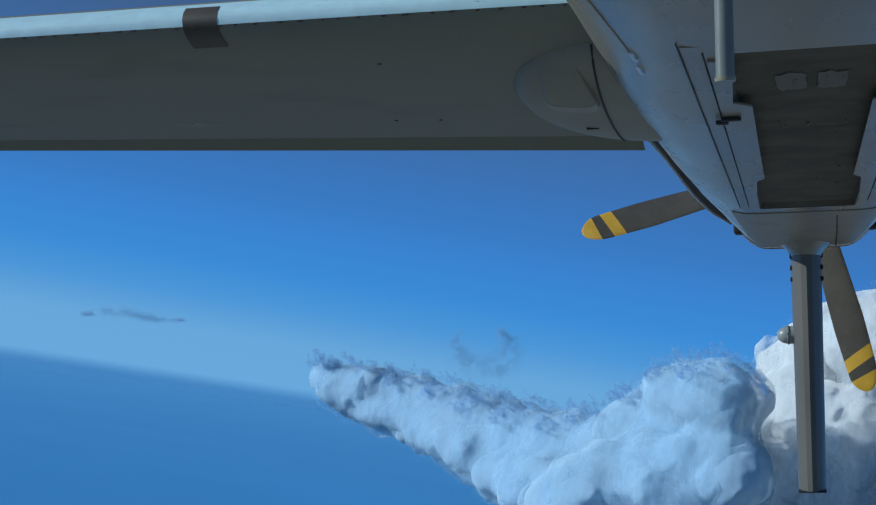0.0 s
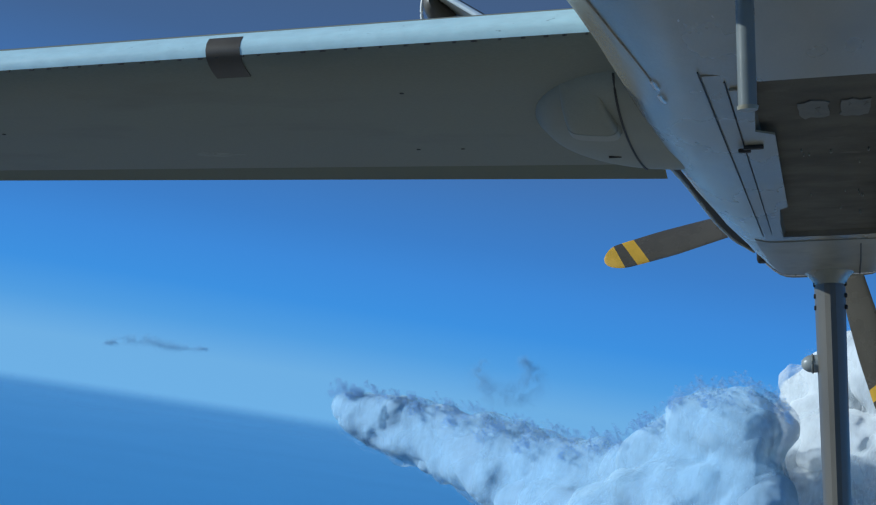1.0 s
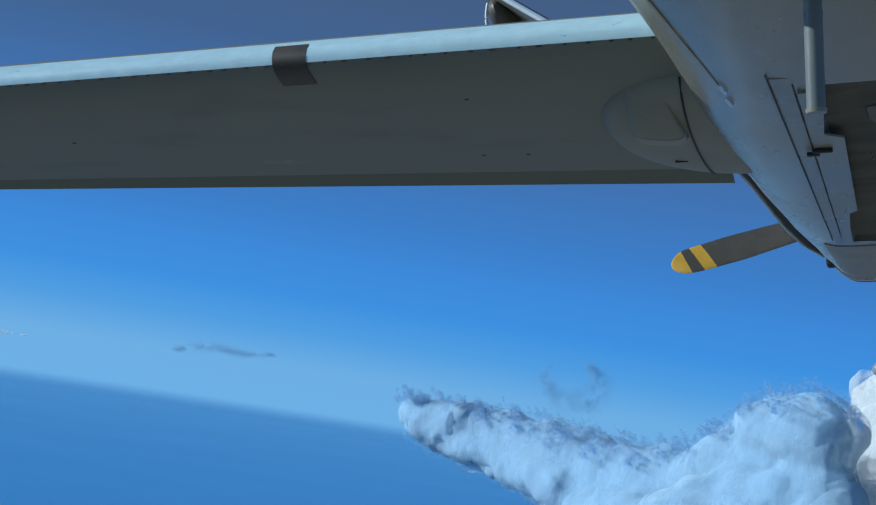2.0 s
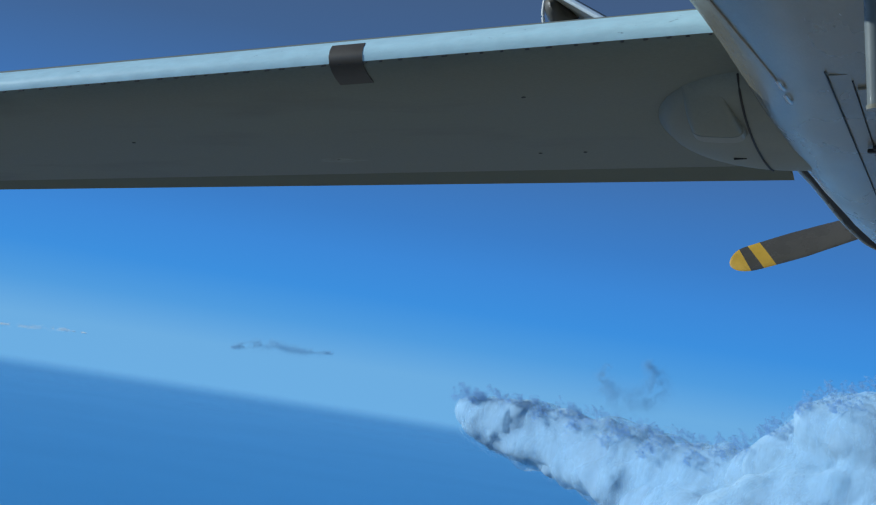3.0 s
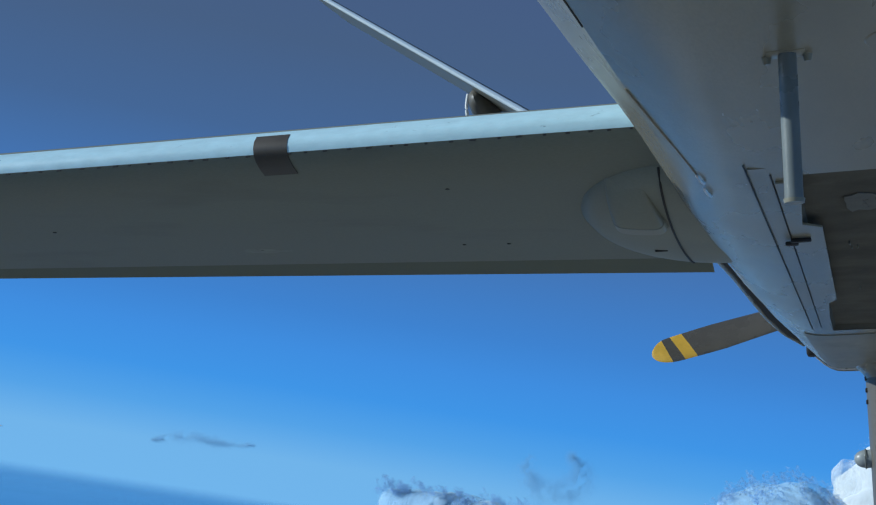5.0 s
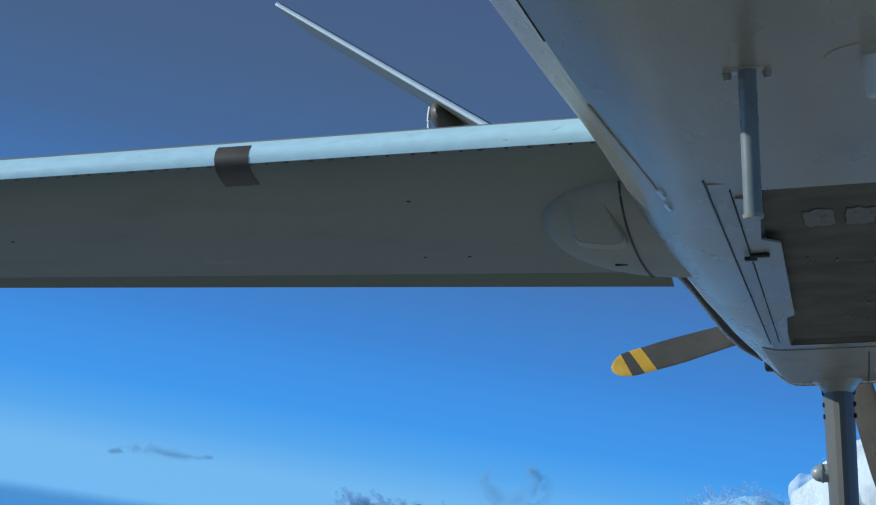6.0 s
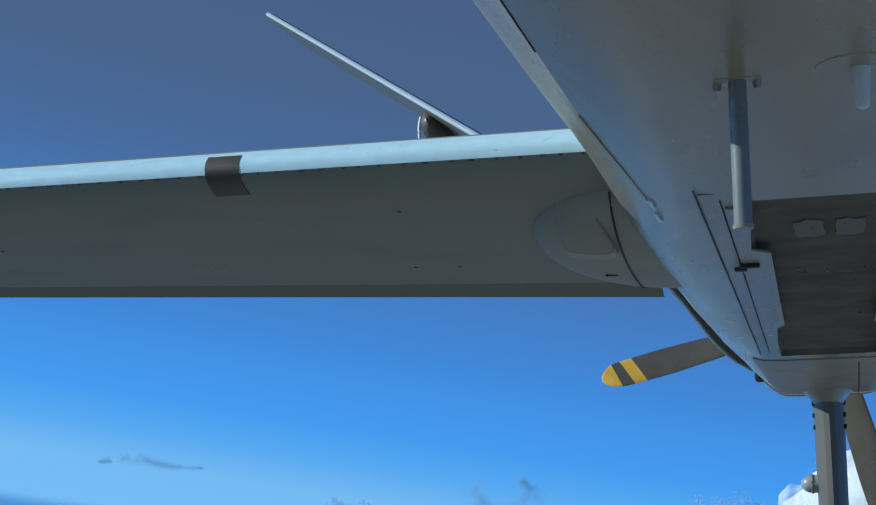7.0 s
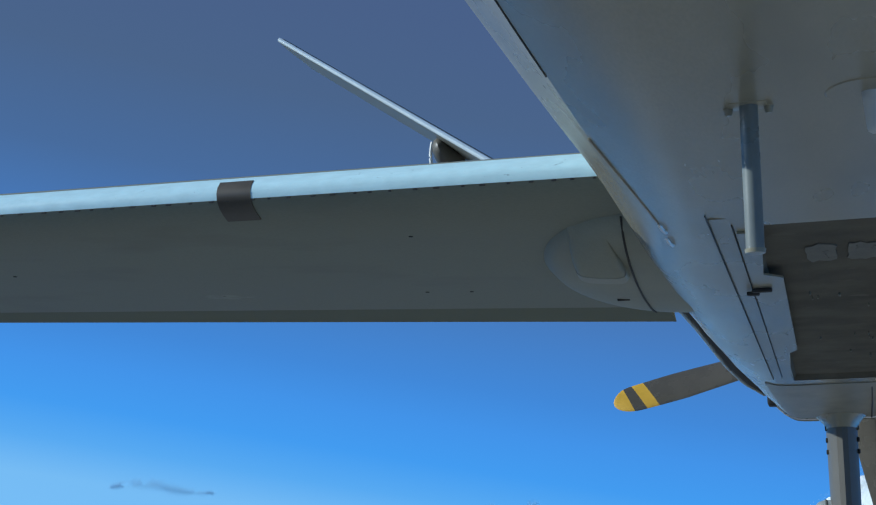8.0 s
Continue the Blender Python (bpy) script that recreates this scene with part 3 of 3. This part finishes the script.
    part("scoop_lip", loft([[(side * mid + (x - side * mid) * 1.02, y, z - 0.0012) for x, y, z in row] for row in hood[9:12]]), M_LIT_LIP, sc, "lower lip, its light put into paler paint")
    z = skin_z(0.607, 4.22)
    part("fairing_slot", tube(bmesh.new(), (side * 0.607 - 0.018, 4.22, z + 0.002), (side * 0.607 + 0.018, 4.22, z + 0.002), 0.006, 0.006, 12), M_BLACK, f)
    seam = []
    for k in range(20):
        y = 3.52 + 0.053 * k
        x = 0.514 + 0.030 * math.sin(math.pi * 0.5 * min(1.0, k / 14))
        seam.append((side * x, y, skin_z(x, y) - 0.0022))
    part("fairing_seam", line_on(seam, 0.0030), M_BLACK, f)


build_root_fairing(-1, wing_right)
build_root_fairing(1, wing_left)


def build_rivets():
    """Dark fastener heads along the lower edge of the erosion strip."""
    me = None
    rng = random.Random(7)
    low = [p for p in FOIL[27:] if p[0] < 0.055 and p[1] > -0.018][-1]
    for k in range(64):
        s = 0.02 + 0.056 * k + rng.uniform(-0.012, 0.012)
        p = Vector(wing_point(s, low[0], low[1] - 0.0022))
        if me is None:
            bm = box(bmesh.new(), (-0.006, -0.002, -0.002), (0.006, 0.002, 0.002))
            ob = part("fastener", bm, M_BLACK, wing_right, smooth=False)
            me = ob.data
        else:
            ob = new("fastener", me)
            ob.parent = wing_right
        ob.matrix_local = Matrix.Translation(p) @ Matrix.Diagonal((rng.uniform(0.5, 1.3), 1, 1, 1))


build_rivets()


def build_wing_marks():
    rng = random.Random(2)
    for x, y in DRAINS:
        part("drain_hole", tube(bmesh.new(), (x, y, under_wing(x, y) - 0.0015), (x, y, under_wing(x, y) + 0.004), 0.006, 0.006, 12), M_BLACK, wing_right)
    for x, y, lx, ly in SCUFFS:
        pts = []
        for k in range(22):
            w = 2 * math.pi * k / 22
            q = rng.uniform(0.55, 1.0)
            pts.append((x + lx * q * math.cos(w), y + ly * q * math.sin(w)))
        bm = bmesh.new()
        hub = bm.verts.new((x, y, under_wing(x, y) - 0.0030))
        rim = [bm.verts.new((px, py, under_wing(px, py) + 0.0004)) for px, py in pts]
        for k in range(len(rim)):
            bm.faces.new((hub, rim[k], rim[(k + 1) % len(rim)]))
        part("scuff", bm, M_SCUFF, wing_right, "pale scuffed paint")


DRAINS = [(-1.90, 4.345), (-1.083, 3.65), (-1.082, 4.32), (-1.222, 4.32), (-2.45, 4.0)]
SCUFFS = [(-1.90, 4.36, 0.11, 0.045)]
build_wing_marks()


def build_tail_fittings():
    for side, tail in ((-1, tail_right), (1, tail_left)):
        bm = bmesh.new()
        bmesh.ops.create_uvsphere(bm, u_segments=24, v_segments=16, radius=1, matrix=Matrix.Translation((side * 2.105, 8.12, 2.205)) @ Matrix.Rotation(radians(side * 20), 4, "Y") @ Matrix.Diagonal((0.075, 0.26, 0.115, 1)))
        # dark paint stands for the shaded side, a white bead for the sunlit edge
        f = part("hinge_fairing", bm, M_FIN, tail, "rounded hinge fairing, shaded side put into its dark paint")
        part("sunlit_edge_bead", line_on([(side * (2.150 + 0.020 * math.sin(0.6 + 0.14 * k)), 7.93, 2.10 + 0.0105 * k) for k in range(16)], 0.010, 8), M_WHITE, f, "white bead in place of the sunlit edge")


build_tail_fittings()


def build_fin_fittings():
    fin = [o for o in plane.children if o.name.startswith("ventral_fin")][0]
    for s in (-1, 1):
        for k in range(3):
            z = 0.56 - 0.062 * k
            part("fin_bolt", box(bmesh.new(), (s * 0.079 - 0.008, 8.13, z - 0.012), (s * 0.079 + 0.008, 8.18, z + 0.012), 0.005), M_BLACK, fin)
    rings = []
    for k in range(6):
        u = k / 5
        hw = 0.085 + 0.10 * (1 - u) ** 2.2
        z = 0.655 - 0.10 * u
        rings.append([(hw * math.cos(w), 8.22 + (0.30 + 0.12 * (1 - u)) * math.sin(w) * 0.9, z) for w in [2 * math.pi * i / 28 for i in range(28)]])
    part("fin_root_fairing", loft(rings), M_PAINT, fin)
    part("end_cap", box(bmesh.new(), (-0.084, 8.07, -0.692), (0.060, 8.58, -0.682), 0.004), M_BLACK, fin)


build_fin_fittings()


# ---------------------------------------------------------------- clouds
def cloud_material(name, tone, opaque, breaks=0.0, size=0.03, soft=0.6):
    """Sunlit vapour: pale, letting light through; opaque is how much of it covers what lies behind, breaks how patchy
    it is, soft how far its normals are leaned to the sun.
    """
    m = bpy.data.materials.new(name)
    m.use_nodes = True
    n, l = m.node_tree.nodes, m.node_tree.links
    n.remove(n["Principled BSDF"])
    co = n.new("ShaderNodeTexCoord")
    mp = n.new("ShaderNodeMapping")
    mp.inputs["Rotation"].default_value, mp.inputs["Scale"].default_value = (0.25, 0.5, 0.0), (1.0, 0.6, 0.30)
    no = n.new("ShaderNodeTexNoise")
    no.inputs["Scale"].default_value, no.inputs["Detail"].default_value, no.inputs["Roughness"].default_value = size, 7, 0.60
    l.new(co.outputs["Object"], mp.inputs["Vector"])
    l.new(mp.outputs[0], no.inputs["Vector"])
    # normals leaned towards sun and viewer, standing in for scattered light
    geo = n.new("ShaderNodeNewGeometry")
    lean = n.new("ShaderNodeMix")
    lean.data_type = "VECTOR"
    lean.inputs["Factor"].default_value = soft
    lean.inputs["B"].default_value = (SUN_DIR + Vector((0, -0.5, 0.4))).normalized()
    l.new(geo.outputs["Normal"], lean.inputs["A"])
    unit = n.new("ShaderNodeVectorMath")
    unit.operation = "NORMALIZE"
    l.new(lean.outputs["Result"], unit.inputs[0])
    d = n.new("ShaderNodeBsdfDiffuse")
    d.inputs["Color"].default_value = (*tone, 1)
    t = n.new("ShaderNodeBsdfTranslucent")
    t.inputs["Color"].default_value = (*tone, 1)
    l.new(unit.outputs["Vector"], d.inputs["Normal"])
    mx = n.new("ShaderNodeMixShader")
    mx.inputs[0].default_value = 0.35
    l.new(d.outputs[0], mx.inputs[1])
    l.new(t.outputs[0], mx.inputs[2])
    out = n["Material Output"]
    if opaque >= 1:
        l.new(mx.outputs[0], out.inputs["Surface"])
        return m
    tr = n.new("ShaderNodeBsdfTransparent")
    rg = n.new("ShaderNodeMapRange")
    rg.inputs["From Min"].default_value, rg.inputs["From Max"].default_value = 0.36, 0.64
    rg.inputs["To Min"].default_value, rg.inputs["To Max"].default_value = max(0, opaque - breaks), min(1, opaque + breaks)
    l.new(no.outputs["Fac"], rg.inputs["Value"])
    m2 = n.new("ShaderNodeMixShader")
    l.new(rg.outputs["Result"], m2.inputs[0])
    l.new(tr.outputs[0], m2.inputs[1])
    l.new(mx.outputs[0], m2.inputs[2])
    l.new(m2.outputs[0], out.inputs["Surface"])
    return m


# the blue of distant air is put into the bank's body, veil and vapour tones
M_CLOUD = cloud_material("cloud_body", (0.58, 0.80, 0.97), 0.62, 0.16, 0.04, 0.8)
M_TOWER = cloud_material("cumulus_body", (0.93, 0.97, 0.98), 0.70, 0.16, 0.04, 0.75)
M_VEIL = [cloud_material("cloud_veil", (0.58, 0.81, 0.98), 0.40, 0.18, 0.035, 0.8), cloud_material("cloud_veil_thin", (0.56, 0.80, 0.99), 0.26, 0.20, 0.05, 0.8)]
M_HAZE = [cloud_material("cumulus_veil", (0.93, 0.97, 0.98), 0.42, 0.24, 0.04, 0.75), cloud_material("cumulus_veil_thin", (0.90, 0.96, 0.98), 0.26, 0.24, 0.05, 0.75)]
M_VAPOUR = cloud_material("cloud_vapour", (0.58, 0.81, 0.99), 1.0, soft=0.8)
M_PALE = cloud_material("cumulus_vapour", (0.93, 0.97, 0.98), 1.0, soft=0.75)
M_DECK = cloud_material("bounce_deck_cream", (0.63, 0.59, 0.51), 1.0, soft=0.0)
M_FRINGE = cloud_material("cloud_crest_shade", (0.36, 0.60, 0.92), 1.0, soft=0.8)
M_WISP = cloud_material("thin_cloud", (0.34, 0.60, 0.86), 1.0, soft=0.8)
M_STREAK = cloud_material("far_streak", (0.95, 0.99, 1.0), 1.0, soft=0.9)


def puff_shape(level):
    bm = bmesh.new()
    bmesh.ops.create_icosphere(bm, subdivisions=level, radius=1)
    bm.verts.ensure_lookup_table()
    v = [tuple(x.co) for x in bm.verts]
    f = [tuple(x.index for x in q.verts) for q in bm.faces]
    bm.free()
    return v, f


def puffs(name, mat, blobs, level, rough, parent=None, seed=3, voxel=0.0, billow=(), melt=8):
    """Uneven billows in one mesh. blobs: centre, three radii, lean. voxel: melts them into one skin; billow: rows of (size, depth) of its relief."""
    v0, f0 = puff_shape(level)
    base = np.array(v0)
    verts, faces = [], []
    for k, (c, r, lean) in enumerate(blobs):
        off = Vector((k * 3.1 + seed, k * 1.7, k * 0.9))
        amp = np.array([1 + rough * (noise.noise(Vector(p) * 1.6 + off) + 0.5 * noise.noise(Vector(p) * 4.1 + off)) for p in v0])
        pts = base * amp[:, None] * np.array(r)
        pts[:, 0] += lean * pts[:, 2]
        verts.append(pts + np.array(c))
        faces += [tuple(i + k * len(v0) for i in q) for q in f0]
    me = bpy.data.meshes.new(name)
    me.from_pydata(np.concatenate(verts).tolist(), [], faces)
    me.polygons.foreach_set("use_smooth", [True] * len(faces))
    me.materials.append(mat)
    ob = new(name, me)
    if voxel:
        rm = ob.modifiers.new("skin", "REMESH")
        rm.mode, rm.voxel_size, rm.use_smooth_shade = "VOXEL", voxel, True
        sm = ob.modifiers.new("melt", "SMOOTH")
        sm.factor, sm.iterations = 0.5, melt
        for k, (size, depth) in enumerate(billow):
            tx = bpy.data.textures.new(f"billow_{name}_{k}", "CLOUDS")
            tx.noise_scale, tx.noise_depth, tx.noise_type = size, 3, "SOFT_NOISE"
            dm = ob.modifiers.new("billow", "DISPLACE")
            dm.texture, dm.strength, dm.mid_level, dm.texture_coords = tx, depth, 0.5, "LOCAL"
    if parent is not None:
        ob.parent = parent
    return ob


def droplets(name, mat, places, radii, parent=None, solid=True):
    """A haze of very many tiny grains, or of thin flecks, in one mesh."""
    n = len(places)
    gen = np.random.default_rng(n)
    a, b = gen.normal(size=(2, n, 3))
    a /= np.linalg.norm(a, axis=1)[:, None]
    b -= a * (a * b).sum(1)[:, None]
    b /= np.linalg.norm(b, axis=1)[:, None]
    c = np.cross(a, b)
    if solid:
        corners = 0.75 * np.stack([a + b + c, a - b - c, b - a - c, c - a - b], 1)
        tri = np.array([(0, 1, 2), (0, 3, 1), (0, 2, 3), (1, 3, 2)])
    else:
        corners = np.stack([a, -0.5 * a + 0.87 * b, -0.5 * a - 0.87 * b], 1)
        tri = np.array([(0, 1, 2)])
    k = corners.shape[1]
    verts = (corners * np.asarray(radii)[:, None, None] + np.asarray(places)[:, None]).reshape(-1, 3)
    faces = (tri[None] + (np.arange(n) * k)[:, None, None]).reshape(-1, 3)
    me = bpy.data.meshes.new(name)
    me.vertices.add(len(verts))
    me.vertices.foreach_set("co", verts.ravel())
    me.loops.add(len(faces) * 3)
    me.loops.foreach_set("vertex_index", faces.ravel().astype(np.int32))
    me.polygons.add(len(faces))
    me.polygons.foreach_set("loop_start", np.arange(0, len(faces) * 3, 3, dtype=np.int32))
    me.update(calc_edges=True)
    me.materials.append(mat)
    ob = new(name, me)
    if parent is not None:
        ob.parent = parent
    return ob


def far(az, el, d):
    """A point d metres off, by its bearing from straight aft and its height over the level, in degrees."""
    return Vector((d * math.sin(radians(az)), d * math.cos(radians(az)), 150 + d * math.tan(radians(el))))


# main billows: bearing, height, distance, radius
BANK = [(-18.1, -1.15, 1690, 21), (-17.2, -1.2, 1680, 25), (-15.9, -1.35, 1660, 28), (-14.5, -1.5, 1640, 31), (-13.0, -1.75, 1610, 35), (-11.4, -2.1, 1580, 39), (-9.8, -2.3, 1540, 41),
        (-8.2, -2.35, 1500, 41), (-6.7, -1.9, 1450, 41), (-5.4, -0.8, 1400, 38), (-4.4, 0.2, 1370, 36), (-3.0, 0.3, 1330, 40), (-10.8, -3.8, 1530, 36), (-9.2, -4.2, 1460, 42), (-7.6, -4.3, 1390, 46), (-6.5, -3.8, 1365, 48), (-5.1, -3.2, 1350, 48), (-3.8, -2.8, 1335, 48), (-2.8, -2.4, 1330, 46),
        (-17.8, -1.7, 1668, 22), (-17.0, -2.1, 1662, 22), (-15.5, -2.3, 1640, 25), (-13.8, -2.7, 1600, 29), (-12.1, -3.2, 1560, 31)]
TOWER = [(-1.4, 0.2, 1520, 40), (-0.3, 1.9, 1510, 40), (1.0, 3.3, 1500, 46), (2.8, 3.2, 1480, 56), (-0.2, -0.4, 1500, 60), (2.6, -0.5, 1460, 66), (1.2, -3.4, 1465, 60), (-1.8, -1.8, 1480, 54), (3.9, 4.6, 1470, 38)]


def lobes(rows, rng, grow, bits):
    """Round billows, bridged to the next one and studded with smaller ones."""
    spots = [(far(az, el, d), r) for az, el, d, r in rows]
    out = []
    for k, (c, r) in enumerate(spots):
        nxt = spots[k + 1] if k + 1 < len(spots) and (spots[k + 1][0] - c).length < 95 else (c, r)
        out.append((c, (r * 0.86 * grow,) * 3, 0))
        for i in range(2):
            j = rng.uniform(0.3, 0.8)
            q = c.lerp(nxt[0], j) + Vector((rng.gauss(0, 0.15), rng.gauss(0, 0.3), rng.gauss(-0.05, 0.12))) * r
            w = (r * (1 - j) + nxt[1] * j) * rng.uniform(0.7, 0.9) * grow
            out.append((q, (w, w, w * 0.92), 0))
        for i in range(bits):
            d = Vector((rng.gauss(0, 1), rng.gauss(0, 1), rng.gauss(0, 0.8))).normalized()
            q = r * rng.uniform(0.36, 0.62) * grow
            out.append((c + d * r * rng.uniform(0.3, 0.66), (q, q, q * 0.9), 0))
    return out


def vapour(mat, rows, tries, most, cloud, seed):
    """A fraying coat of droplets round the billows, thinning outwards."""
    gen = np.random.default_rng(seed)
    rows = np.array([(*q, w[0]) for q, w, lean in rows])
    pick = gen.choice(len(rows), tries, p=rows[:, 3] ** 2 / (rows[:, 3] ** 2).sum())
    way = gen.normal(size=(tries, 3))
    way /= np.linalg.norm(way, axis=1)[:, None]
    pts = rows[pick, :3] + way * (rows[pick, 3] * gen.normal(1.03, 0.13, tries))[:, None]
    depth = np.full(tries, 9.0)
    for x, y, z, r in rows:
        depth = np.minimum(depth, (np.linalg.norm(pts - (x, y, z), axis=1) - r) / r)
    pts, depth = pts[depth > -0.02], depth[depth > -0.02]
    swirl = np.array([noise.noise(Vector(p) * 0.05) + 0.6 * noise.noise(Vector(p) * 0.14) for p in pts])
    pts = pts[depth + 0.25 * gen.random(len(pts)) ** 2 < 0.14 + 0.26 * swirl][:most]
    v = droplets("vapour", mat, pts, gen.uniform(0.16, 0.36, len(pts)), cloud, solid=False)
    tagged(v, "soft fraying vapour round the billows", kind="stuff")


def build_cloud_bank():
    rng = random.Random(11)
    bank = puffs("cloud_bank", M_CLOUD, lobes(BANK, rng, 0.93, 6), 3, 0.3, voxel=3.2, billow=((60, 10), (20, 3)), melt=90)
    tagged(bank, "cumulus bank with ragged top, haze and crest shade put into its colours", "cloud")
    for k, grow in enumerate((1.0, 1.07)):
        v = puffs("veil", M_VEIL[k], lobes(BANK, rng, grow, 5), 3, 0.35, bank, 9, voxel=3.8, billow=((40, 12), (16, 4)), melt=60)
        tagged(v, "thin translucent skin of the cloud", kind="stuff")
    vapour(M_VAPOUR, lobes(BANK, rng, 1.10, 5), 900000, 420000, bank, 3)
    # curling streaks combed up along the top, the crest's shade painted as darker blue
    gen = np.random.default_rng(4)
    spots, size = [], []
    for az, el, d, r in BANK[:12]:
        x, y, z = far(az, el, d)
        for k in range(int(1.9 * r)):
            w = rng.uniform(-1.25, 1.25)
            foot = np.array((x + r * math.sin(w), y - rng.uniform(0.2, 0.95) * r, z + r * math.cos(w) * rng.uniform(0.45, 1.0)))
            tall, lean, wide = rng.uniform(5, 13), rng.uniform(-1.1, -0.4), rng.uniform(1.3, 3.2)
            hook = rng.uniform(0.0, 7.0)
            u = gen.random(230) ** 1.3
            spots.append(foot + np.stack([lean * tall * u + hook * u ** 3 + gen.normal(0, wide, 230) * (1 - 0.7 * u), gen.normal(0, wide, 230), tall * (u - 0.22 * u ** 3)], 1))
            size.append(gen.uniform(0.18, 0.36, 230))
    tagged(droplets("cloud_crest", M_FRINGE, np.concatenate(spots), np.concatenate(size), bank, solid=False), "ragged streaks along the top, shade put into their darker blue", kind="stuff")


build_cloud_bank()


def build_cumulus():
    rng = random.Random(17)
    tower = puffs("cumulus_cloud", M_TOWER, lobes(TOWER, rng, 0.92, 12), 3, 0.3, voxel=2.8, billow=((36, 10), (12, 4)), melt=30)
    tagged(tower, "bright white cumulus cloud in full sun", "cloud")
    for k, grow in enumerate((0.99, 1.06)):
        v = puffs("veil", M_HAZE[k], lobes(TOWER, rng, grow, 8), 3, 0.35, tower, 12, voxel=3.6, billow=((36, 12), (14, 5)), melt=40)
        tagged(v, "thin translucent skin of the cloud", kind="stuff")
    vapour(M_PALE, lobes(TOWER, rng, 1.10, 9), 520000, 220000, tower, 5)


build_cumulus()


def shreds(name, mat, spine, thick, count, label, seed):
    """Torn vapour strewn along a spine of points."""
    gen = np.random.default_rng(seed)
    spine = np.array(spine)
    u = gen.random(count) * (len(spine) - 1)
    i = np.minimum(u.astype(int), len(spine) - 2)
    pts = spine[i] + (spine[i + 1] - spine[i]) * (u - i)[:, None]
    taper = 0.35 + 0.65 * np.sin(u / (len(spine) - 1) * math.pi)
    pts = pts + gen.normal(size=(count, 3)) * thick * taper[:, None]
    torn = np.array([noise.noise(Vector(p) * 0.05 + Vector((seed, 0, 0))) + 0.6 * noise.noise(Vector(p) * 0.15) for p in pts]) > -0.12
    tagged(droplets(name, mat, pts[torn], gen.uniform(0.18, 0.32, int(torn.sum())), solid=False), label, "cloud")


def build_thin_clouds():
    # a low flat wisp with a raised back and a trailing tail
    shreds("thin_cloud", M_WISP, [far(-27.6, -0.28, 2500), far(-26.9, -0.05, 2500), far(-26.2, 0.1, 2500), far(-25.6, -0.02, 2500), far(-24.9, 0.0, 2500), far(-23.8, 0.1, 2500)], (8, 8, 5.0), 34000, "small dark wisp of thin cloud", 2)
    # an open curl
    ring = [far(-12.3 + 1.05 * math.cos(w), 0.85 + 0.85 * math.sin(w), 2300) for w in [radians(-205 + 24 * k) for k in range(12)]]
    shreds("thin_cloud", M_WISP, ring, (13, 10, 11), 80000, "faint blue curl of thin cloud", 7)
    shreds("cloud_streak", M_STREAK, [far(-36.5, -0.75, 3200), far(-35.2, -0.7, 3200), far(-34.0, -0.6, 3200), far(-33.1, -0.6, 3200)], (6, 5, 2.2), 16000, "long pale streak of far cloud", 3)


build_thin_clouds()


def build_bounce_deck():
    """Broken cloud deck added out of view to bounce light up at the belly."""
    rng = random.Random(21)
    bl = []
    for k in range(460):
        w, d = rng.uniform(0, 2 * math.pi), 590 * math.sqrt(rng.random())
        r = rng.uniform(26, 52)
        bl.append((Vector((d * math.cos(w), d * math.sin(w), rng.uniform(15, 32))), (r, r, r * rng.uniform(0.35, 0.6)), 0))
    tagged(puffs("low_cloud", M_DECK, bl, 2, 0.4, None, 40, voxel=7.0, billow=((30, 16),)), "unseen cloud deck added to light the belly from below", "cloud")


build_bounce_deck()
